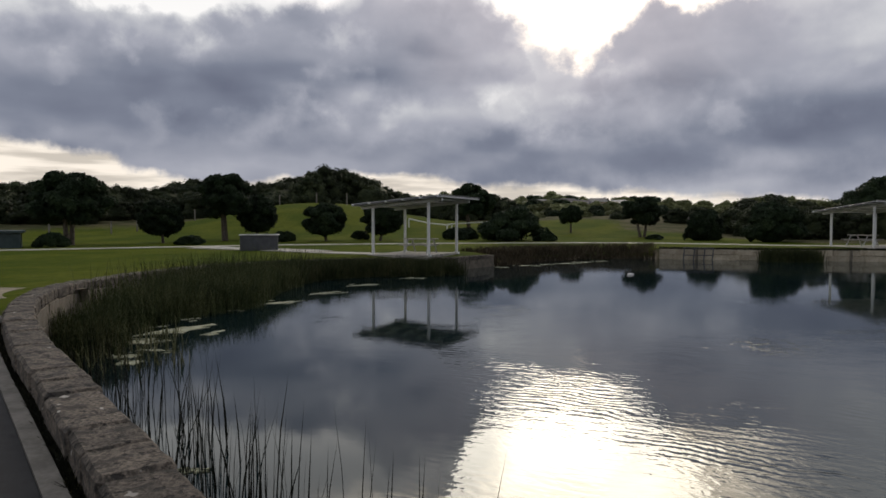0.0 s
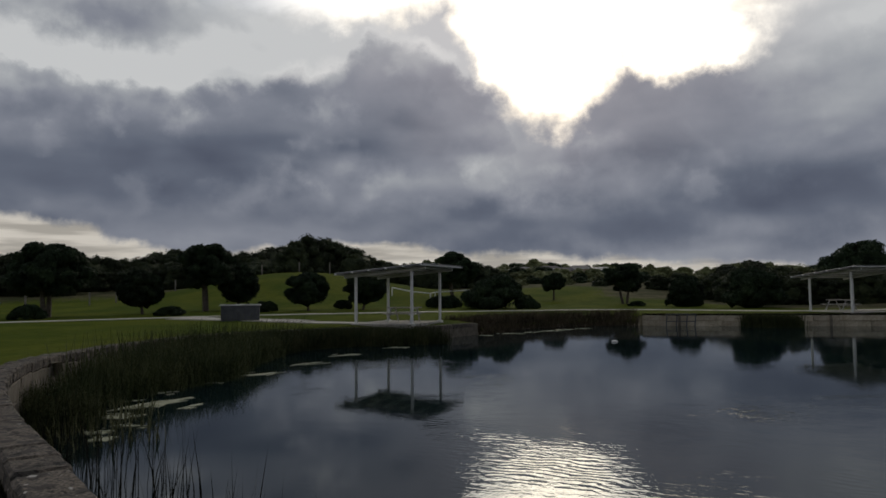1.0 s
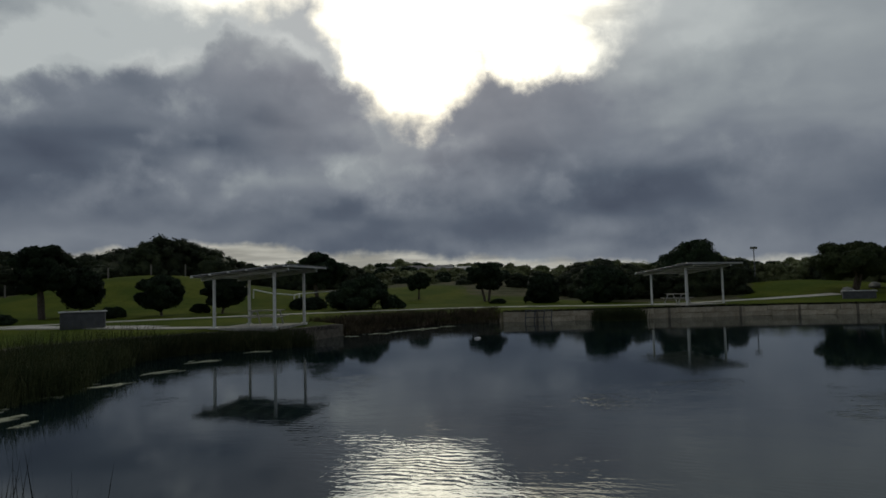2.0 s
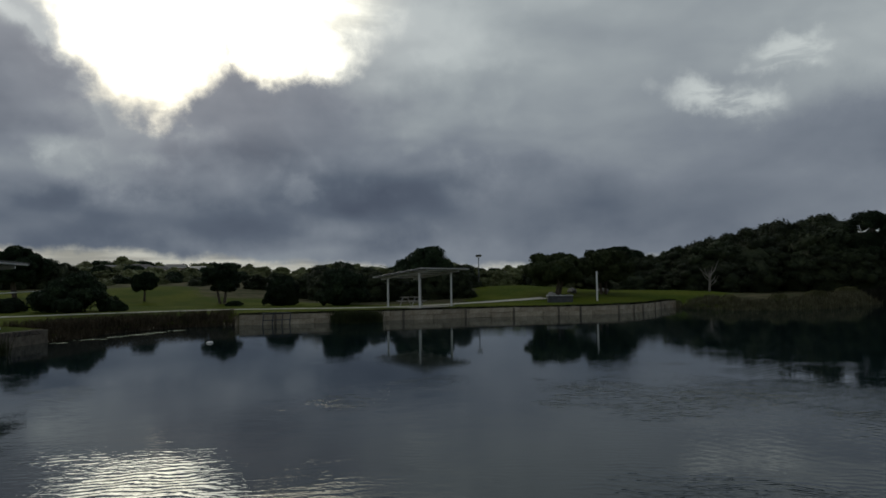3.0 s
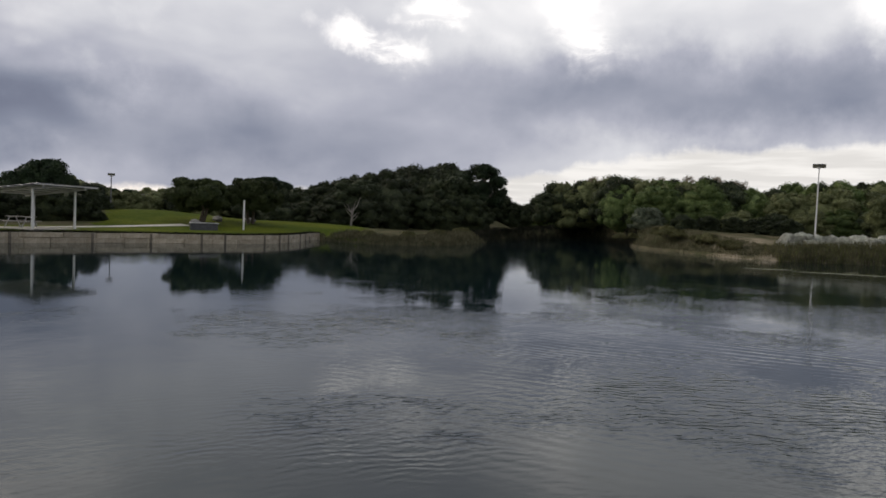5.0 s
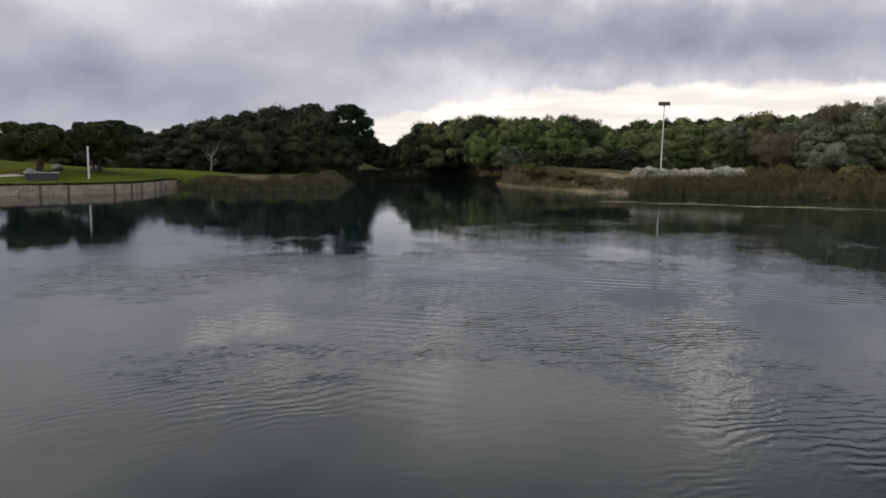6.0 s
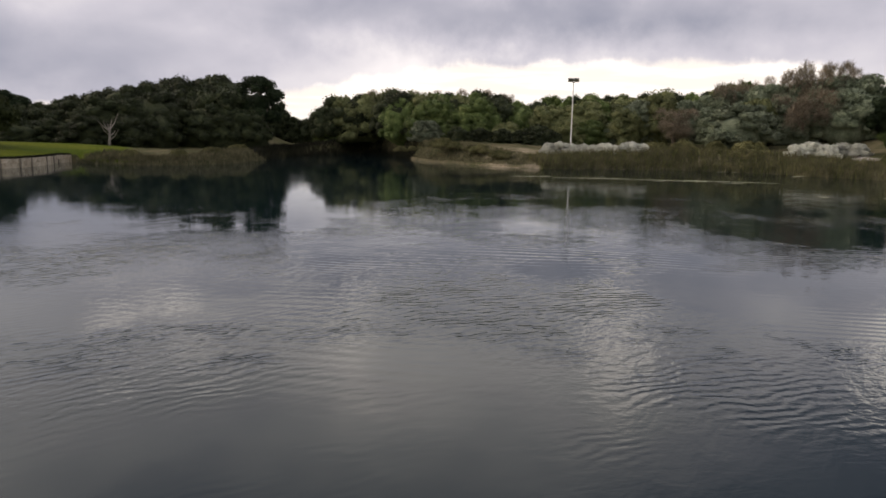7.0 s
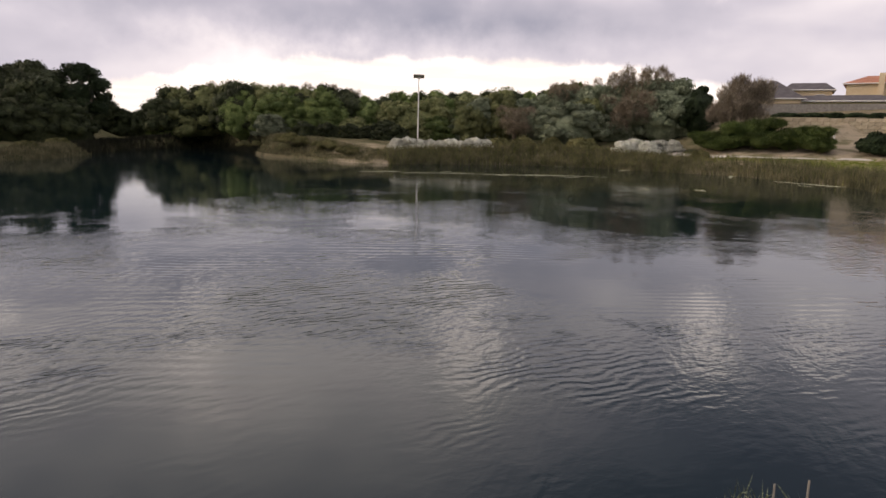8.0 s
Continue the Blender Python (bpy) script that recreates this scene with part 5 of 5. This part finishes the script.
# ---- park shelters ----
def shelter(at, turn, label, k=1.0, low=2.32, rise=0.085, behind=4.7):
    """Four white posts under a low-pitched sheet roof on purlins. Local x is the way the roof rises, y its depth."""
    t = thing("park_shelter", label, "shelter", at, turn, "white park shelters")
    LX, LY = 3.05 * k, 3.6 * k
    z = lambda u: low + rise * u
    for u, v in ((0, 0), (LX, 0), (0, LY), (LX, LY)):
        bm = boxed(u - 0.06, u + 0.06, v - 0.06, v + 0.06, -0.1, z(u) - 0.02, 0.012)
        box(bm, u - 0.13, u + 0.13, v - 0.13, v + 0.13, -0.1, 0.03, 0.01)
        part("post", bm, M_WHITE, t)
    slope = math.degrees(math.atan(rise))
    tilt = Matrix.Translation((0, 0, low)) @ Matrix.Rotation(-radians(slope), 4, "Y")
    x0, x1, y0, y1 = -0.85 * k, 4.0 * k, -0.65 * k, behind * k
    for v in (0, LY):
        part("beam", boxed(x0 + 0.2, x1 - 0.2, v - 0.05, v + 0.05, -0.02, 0.14, 0.01, tilt), M_STEEL, t)
    for i in range(6):
        u = x0 + 0.12 + (x1 - x0 - 0.24) * i / 5
        part("purlin", boxed(u - 0.04, u + 0.04, y0 - 0.12, y1 + 0.1, 0.142, 0.222, 0.006, tilt), M_WHITE, t)
    # ribbed roof sheets
    vs, fs = [], []
    cols = 64
    for i in range(cols + 1):
        v = y0 + (y1 - y0) * i / cols
        up = 0.024 if i % 4 in (1, 2) else 0.0
        for u in (x0, x1):
            for lift in (0.226, 0.236):
                vs.append(tilt @ Vector((u, v, lift + up)))
    for i in range(cols):
        a, b = 4 * i, 4 * i + 4
        fs += [(a, b, b + 2, a + 2), (a + 1, a + 3, b + 3, b + 1), (a, a + 1, b + 1, b), (a + 2, b + 2, b + 3, a + 3)]
    part("roof_sheet", mesh_of("roof_sheet", vs, fs, M_ROOF), None, t)
    for v in (y0, y1):
        part("fascia", boxed(x0, x1, v - 0.015, v + 0.015, 0.17, 0.224, 0.004, tilt), M_GREY_METAL, t)
    return t


slab = lambda at, turn, w, d: tagged(part("slab", boxed(-0.2, w - 0.4, -0.2, d - 0.4, -0.2, 0.03, 0.01), M_PATH), "pale concrete slab under a park shelter", "slab", kind="structure")
shelter((-3.5, 33.75, 0.03), math.degrees(math.atan2(-1.2, 2.8)), "white-posted park shelter with a sloping grey roof beside the pond")
slab(None, 0, 3.5, 4.0).matrix_basis = pose(-3.5, 33.75, 0.0, 0, 0, math.degrees(math.atan2(-1.2, 2.8)))
bx, by = put(32.6, 49.5)
fw, rt = Vector((math.sin(radians(32.6)), math.cos(radians(32.6)))), Vector((math.cos(radians(32.6)), -math.sin(radians(32.6))))
du = (rt * 2.3 - fw * 2.0).normalized()
turn2 = math.degrees(math.atan2(du.y, du.x))
ax, ay = bx - du.x * 3.05 * 1.04, by - du.y * 3.05 * 1.04
shelter((ax, ay, -0.02), turn2, "white-posted park shelter with a low grey roof on the far bank", 1.04, 2.23, 0.118)
slab(None, 0, 3.8, 4.3).matrix_basis = pose(ax, ay, 0.0, 0, 0, turn2)


def picnic_table(at, turn, label):
    t = thing("picnic_table", label, "table", at, turn, "picnic tables")
    for i in range(4):
        part("board", boxed(-0.85, 0.85, -0.36 + i * 0.185, -0.19 + i * 0.185, 0.70, 0.745, 0.006), M_PALE_TIMBER, t)
    for s in (-1, 1):
        for i in range(2):
            y0 = s * 0.72 - 0.14 + i * 0.145
            part("bench_board", boxed(-0.85, 0.85, y0, y0 + 0.135, 0.42, 0.46, 0.006), M_PALE_TIMBER, t)
    for x in (-0.6, 0.6):
        part("cross_bar", boxed(x - 0.04, x + 0.04, -0.85, 0.85, 0.37, 0.418, 0.004), M_STEEL, t)
        part("top_bar", boxed(x - 0.04, x + 0.04, -0.36, 0.36, 0.655, 0.698, 0.004), M_STEEL, t)
        for s in (-1, 1):
            part("leg", tube(bmesh.new(), [(x, s * 0.72, 0.0), (x, s * 0.30, 0.66)], [0.035, 0.035], 6), M_STEEL, t)
    return t


picnic_table((-1.15, 34.9, 0.045), -20, "weathered picnic table with benches under the shelter")
px, py = put(31.9, 52.6)
picnic_table((px, py, 0.03), -70, "weathered picnic table with benches under the far shelter")


def barbecue(az, d, turn, label, sink=0.02):
    x, y = put(az, d)
    t = thing("barbecue_bench", label, "barbecue", (x, y, land(x, y) - sink), turn, "park barbecue benches")
    part("body", boxed(-1.05, 1.05, -0.42, 0.42, 0.0, 0.90, 0.02), M_BIN, t)
    part("plinth", boxed(-1.0, 1.0, -0.38, 0.38, -0.06, 0.0, 0.01), M_KERB, t)
    top = part("bench_top", boxed(-1.12, 1.12, -0.48, 0.48, 0.902, 0.97, 0.012), M_STEEL, t)
    for s in (-0.55, 0.55):
        part("hotplate", boxed(s - 0.3, s + 0.3, -0.25, 0.25, 0.972, 0.985, 0.004), M_BLACK, top)
        door = part("door", boxed(s - 0.4, s + 0.4, -0.438, -0.422, 0.12, 0.80, 0.006), M_BIN, t)
        part("handle", boxed(s + 0.28, s + 0.31, -0.47, -0.44, 0.4, 0.58, 0.005), M_BIN, door)
    return t


barbecue(-15.25, 40.5, 12, "dark grey park barbecue bench with a pale top")
barbecue(44.4, 58.5, -40, "dark grey park barbecue bench near the far wall", 0.36)
x, y = put(-11.9, 41)
path_strip("path_5", [(-15.5, 43.0), (-12.0, 40.8), (-9.0, 39.2), (-6.5, 36.6)], 2.2, "pale concrete apron round the barbecue", lift=0.042)
rock_bm = bmesh.new()
bmesh.ops.create_icosphere(rock_bm, subdivisions=2, radius=0.5)
rnd = random.Random(3)
for v in rock_bm.verts:
    v.co = Vector((v.co.x * 1.1, v.co.y, v.co.z * 0.9)) * rnd.uniform(0.9, 1.08)
x, y = put(43.75, 62)
rock = part("boulder", rock_bm, M_KERB)
rock.matrix_basis = pose(x, y, land(x, y) + 0.30)
tagged(rock, "rounded pale limestone boulder on the grass", "boulder", "boulders on the grass")
for a, d, s in ((45.4, 70, 1.2), (47.9, 72, 1.0)):
    x, y = put(a, d)
    copy_thing(rock, pose(x, y, land(x, y) + 0.1, 0, 0, a * 9) @ Matrix.Diagonal((1.9 * s, 0.8 * s, 0.7 * s, 1)))


# ---- posts, fences and lamps ----
def post(name, label, category, az, d, h, half, mat, group=""):
    x, y = put(az, d)
    t = thing(name, label, category, (x, y, land(x, y) - 0.1), -az, group)
    part("shaft", boxed(-half, half, -half, half, -0.2, h, half * 0.2), mat, t)
    part("cap", boxed(-half * 1.15, half * 1.15, -half * 1.15, half * 1.15, h + 0.002, h + 0.03, 0.004), mat, t)
    return t


tall = post("marker_post", "tall white timber marker post by the far wall", "post", 47.44, 60.5, 2.65, 0.075, M_WHITE)
FENCE = "fence posts along the grass ridge"
first_post = post("fence_post", "pale timber fence post on the ridge", "post", -26.2, 84, 1.55, 0.085, M_PALE_BARK, FENCE)
for a, d in ((-24.4, 86), (-20.2, 92), (-13.6, 94), (-10.6, 94), (-8.1, 93), (-30.3, 75), (20.0, 86), (27.6, 80)):
    x, y = put(a, d)
    copy_thing(first_post, pose(x, y, land(x, y) - 0.1, 0, 0, -a))
rx, ry = put(-2.9, 74)
rail = thing("rail_fence", "low white barrier rail beyond the path", "fence", (rx, ry, 0))
ends = [(-2.9, 74), (-1.25, 71), (0.35, 69.5), (0.75, 71), (4.0, 75), (6.4, 78)]
tops = []
for a, d in ends:
    x, y = put(a, d)
    z = land(x, y)
    tops.append(Vector((x - rx, y - ry, z + 1.0)))
    part("rail_post", boxed(-0.06, 0.06, -0.06, 0.06, -0.3, 1.02, 0.008, Matrix.Translation((x - rx, y - ry, z))), M_WHITE, rail)
for p0, p1 in zip(tops, tops[1:]):
    part("rail", tube(bmesh.new(), [p0, p1], [0.06, 0.06], 6), M_WHITE, rail)


def lamp(az, d, top, label, head=1.0, paint=None):
    x, y = put(az, d)
    z = land(x, y)
    h = top - z
    t = thing("street_lamp", label, "lamp", (x, y, z), -az, "solar park lamps")
    part("pole", tube(bmesh.new(), [(0, 0, -0.2), (0, 0, h * 0.5), (0, 0, h - 0.35)], [0.085, 0.07, 0.05], 10), paint or M_WHITE, t)
    part("collar", tube(bmesh.new(), [(0, 0, -0.15), (0, 0, 0.25)], [0.13, 0.12], 10), M_STEEL, t)
    arm = part("bracket", tube(bmesh.new(), [(0, 0, h - 0.36), (0, 0, h - 0.10)], [0.055, 0.045], 8), M_STEEL, t)
    panel = Matrix.Translation((0, 0, h)) @ Matrix.Rotation(radians(-28), 4, "X")
    part("solar_panel", boxed(-0.58 * head, 0.58 * head, -0.32 * head, 0.32 * head, -0.03, 0.03, 0.01, panel), M_BLACK, t)
    part("panel_frame", boxed(-0.61 * head, 0.61 * head, -0.35 * head, 0.35 * head, -0.06, -0.032, 0.008, panel), M_STEEL, t)
    part("luminaire", boxed(-0.16, 0.16, -0.75 * head, -0.2, h - 0.32, h - 0.24, 0.02), M_STEEL, arm)
    return t


lamp(92.75, 79, EYE + 79 * math.tan(radians(5.15)), "tall white solar park lamp above the reeds")
lamp(37.63, 86, EYE + 86 * math.tan(radians(2.45)), "grey solar park lamp on the grass rise", 0.62, M_GREY_METAL)

# steel intake frame on the far wall
wx, wy = put(20.6, 45.3)
intake = thing("intake_frame", "dark steel intake frame against the far wall", "frame", (wx, wy, -0.1), -16)
for u in (-0.8, -0.2, 0.4, 0.9):
    part("upright", tube(bmesh.new(), [(u, -0.35, -0.9), (u + 0.1, -0.3, 0.12)], [0.035, 0.035], 6), M_BIN, intake)
for z in (0.1, -0.35):
    part("bar", tube(bmesh.new(), [(-0.8, -0.32, z), (1.0, -0.32, z)], [0.03, 0.03], 6), M_BIN, intake)

# low dark green pump house beside the walk
x, y = put(-34.9, 52)
pump = thing("pump_house", "low dark green flat-roofed utility hut", "hut", (x, y, 0), 30)
part("wall", boxed(-2.6, 2.6, -1.4, 1.4, -0.1, 0.95, 0.02), M_TEAL, pump)
part("roof", boxed(-2.8, 2.8, -1.6, 1.6, 0.952, 1.12, 0.02), M_TEAL, pump)
part("door", boxed(-0.4, 0.4, -1.43, -1.402, 0.0, 0.85, 0.01), M_BIN, pump)


# ---- houses ----
def house(name, az, d, z0, w, depth, wall_h, roof_h, turn, wall_mat, roof_mat, label, windows=3, eaves=0.5, group="", chimney=False, hip=0.35):
    x, y = put(az, d)
    t = thing(name, label, "house", (x, y, z0), turn, group)
    body = part("wall", boxed(-w / 2, w / 2, -depth / 2, depth / 2, -2.5, wall_h, 0.0), wall_mat, t)
    bm = bmesh.new()
    W, D, r = w / 2 + eaves, depth / 2 + eaves, (w / 2 + eaves) * (1 - hip)
    low = [bm.verts.new(p) for p in ((-W, -D, wall_h), (W, -D, wall_h), (W, D, wall_h), (-W, D, wall_h))]
    lip = [bm.verts.new(p) for p in ((-W, -D, wall_h + 0.15), (W, -D, wall_h + 0.15), (W, D, wall_h + 0.15), (-W, D, wall_h + 0.15))]
    a, b = bm.verts.new((-r, 0, wall_h + roof_h)), bm.verts.new((r, 0, wall_h + roof_h))
    bm.faces.new(low[::-1])
    for k in range(4):
        bm.faces.new((low[k], low[(k + 1) % 4], lip[(k + 1) % 4], lip[k]))
    bm.faces.new((lip[0], lip[1], b, a))
    bm.faces.new((lip[1], lip[2], b))
    bm.faces.new((lip[2], lip[3], a, b))
    bm.faces.new((lip[3], lip[0], a))
    roof = part("roof", bm, roof_mat, t)
    part("gutter", boxed(-W - 0.03, W + 0.03, -D - 0.06, -D - 0.004, wall_h + 0.02, wall_h + 0.17, 0.01), M_WHITE, roof)
    for i in range(windows):
        u = -w / 2 + w * (i + 0.5) / windows
        part("window", boxed(u - 0.75, u + 0.75, -depth / 2 - 0.05, -depth / 2 - 0.004, wall_h - 1.9, wall_h - 0.6, 0.01), M_WHITE, body)
        part("pane", boxed(u - 0.66, u + 0.66, -depth / 2 - 0.065, -depth / 2 - 0.052, wall_h - 1.81, wall_h - 0.69), M_GLASS_DARK, t)
    if chimney:
        part("chimney", boxed(-w / 2 + 4.3, -w / 2 + 5.1, -D - 0.4, -D + 0.4, wall_h - 2.2, wall_h + 1.6, 0.03), M_CREAM, t)
    return t


house("house", 128.8, 132, 9.9, 17, 10, 2.15, 1.7, -128, M_CREAM, M_TERRACOTTA, "cream rendered house with a terracotta tiled roof", 0, chimney=True)
house("house", 122.6, 134, 10.0, 7.0, 8, 1.35, 1.6, -122, M_CREAM, M_SLATE, "house with a dark tiled roof and white gutter", 2)
house("house", 120.3, 116, 7.6, 6.0, 9, 1.2, 3.0, -110, M_CREAM, M_SLATE, "house with a steep dark tiled roof", 0, hip=0.9)
house("house", 124.6, 117, 8.0, 15, 6, 0.55, 1.15, -124, M_CREAM, M_SLATE, "low dark-roofed garage beside the upper road", 0)
rnd = random.Random(21)
for k, (a, e) in enumerate(((7.0, 1.75), (8.6, 1.95), (10.4, 2.0), (11.6, 1.85), (12.9, 2.0), (14.6, 1.85), (15.4, 1.65), (39.9, 1.15), (6.0, 1.6))):
    d = 222 + rnd.uniform(-4, 4)
    house("house", a, d, EYE + d * math.tan(radians(e)) - 3.7, rnd.uniform(4.5, 7.5), 6, 2.2, 1.3, -a + rnd.uniform(-25, 25), M_CREAM, rnd.choice([M_SLATE, M_ROOF, M_KERB]),
          "far pale house on the wooded hillside", 3, group="far houses on the hillside")

# limestone terraces below the houses
TERRACE = [put(a, 85.6) for a in np.arange(121.2, 141, 0.4)]
TERRACE_2 = [put(a, 104.6) for a in np.arange(118.6, 141, 0.4)]


def terrace(name, pts, z0, z1, mat, label):
    vs, fs = [], []
    for i, (x, y) in enumerate(pts):
        k = math.hypot(x, y)
        ux, uy = x / k, y / k
        for off, z in ((0, z0), (0, z1), (0.4, z1), (0.4, z0)):
            vs.append((x + ux * off, y + uy * off, z))
    for i in range(len(pts) - 1):
        for k in range(4):
            fs.append((4 * i + k, 4 * i + 4 + k, 4 * i + 4 + (k + 1) % 4, 4 * i + (k + 1) % 4))
    fs += [(0, 1, 2, 3), tuple(4 * (len(pts) - 1) + k for k in (3, 2, 1, 0))]
    return tagged(new(name, mesh_of(name, vs, fs, mat)), label, "wall", kind="structure")


lower = terrace("wall_terrace_1", TERRACE, 1.6, 5.1, M_STONE, "pale limestone retaining wall below the houses")
upper = terrace("wall_terrace_2", TERRACE_2, 4.4, 7.7, M_KERB, "grey retaining wall beside the upper road")
cap_block = block_mesh("block", 1.15, 0.1, 0.36, M_FAR_STONE, 90, 0.02)
for k in range(4):
    for a in np.arange(121.4 + 0.4 * (k % 2), 131.5, 0.8):
        x, y = put(a, 85.52)
        ob = new("stone_block", cap_block)
        ob.parent = lower
        ob.matrix_basis = pose(x, y, 5.08 - 0.38 * k, 0, 0, -a)
hedge = [(a, 101.5) for a in np.arange(121.4, 132, 1.5)]
hb = stand(make_tree("hedge_shrub", "low dark hedge shrub on the terrace", "shrub", 3.8, 0.55, "shrub", M_DARK_LEAF, 401, leaf=0.14, per=70, group="hedge on the terrace"), hedge[0][0], hedge[0][1])
for a, d in hedge[1:]:
    again(hb, a, d, 1.0, a * 31)
for a, d, s in ((124.6, 88, 0.8), (127.0, 89, 0.7), (129.0, 80, 0.5), (123.9, 77, 0.6)):
    again(bush, a, d, s, a * 17)
post("bollard", "white timber bollard on the sandy slope", "post", 124.6, 80, 0.75, 0.09, M_WHITE)

# ---- twigs of the plants growing at the water's near edge ----
near_twigs = thing("water_plant", "pale dry twigs of a plant at the pond's edge", "plant", (2.15, -1.35, WATER))
rnd = random.Random(8)
for k, (a, h) in enumerate(((121.6, 0.60), (123.6, 0.70), (125.6, 0.70), (126.6, 0.64), (128.9, 0.64), (130.5, 0.66), (132.0, 0.7), (127.6, 0.6))):
    x, y = put(a, 2.75)
    p0 = Vector((x - 2.15 + rnd.uniform(-0.1, 0.1), y + 1.35, 0))
    p1 = p0 + Vector((rnd.uniform(-0.05, 0.05), rnd.uniform(-0.05, 0.05), h * 0.62))
    p2 = p0 + Vector((rnd.uniform(-0.09, 0.09), rnd.uniform(-0.09, 0.09), h + 0.50))
    part("twig", tube(bmesh.new(), [p0, p1, p2], [0.009, 0.007, 0.004], 6), M_PALE_BARK, near_twigs)
sprig = [((x - 2.15 + 0.0, y + 1.35, 1.0), (0.13, 0.13, 0.14)) for x, y in (put(126.2, 2.75), put(122.8, 2.75), put(130.0, 2.75))]
part("leaves", crown_mesh("leaves", sprig, M_GREY_LEAF, 5, 0.035, 70, True, 0.0), None, near_twigs)
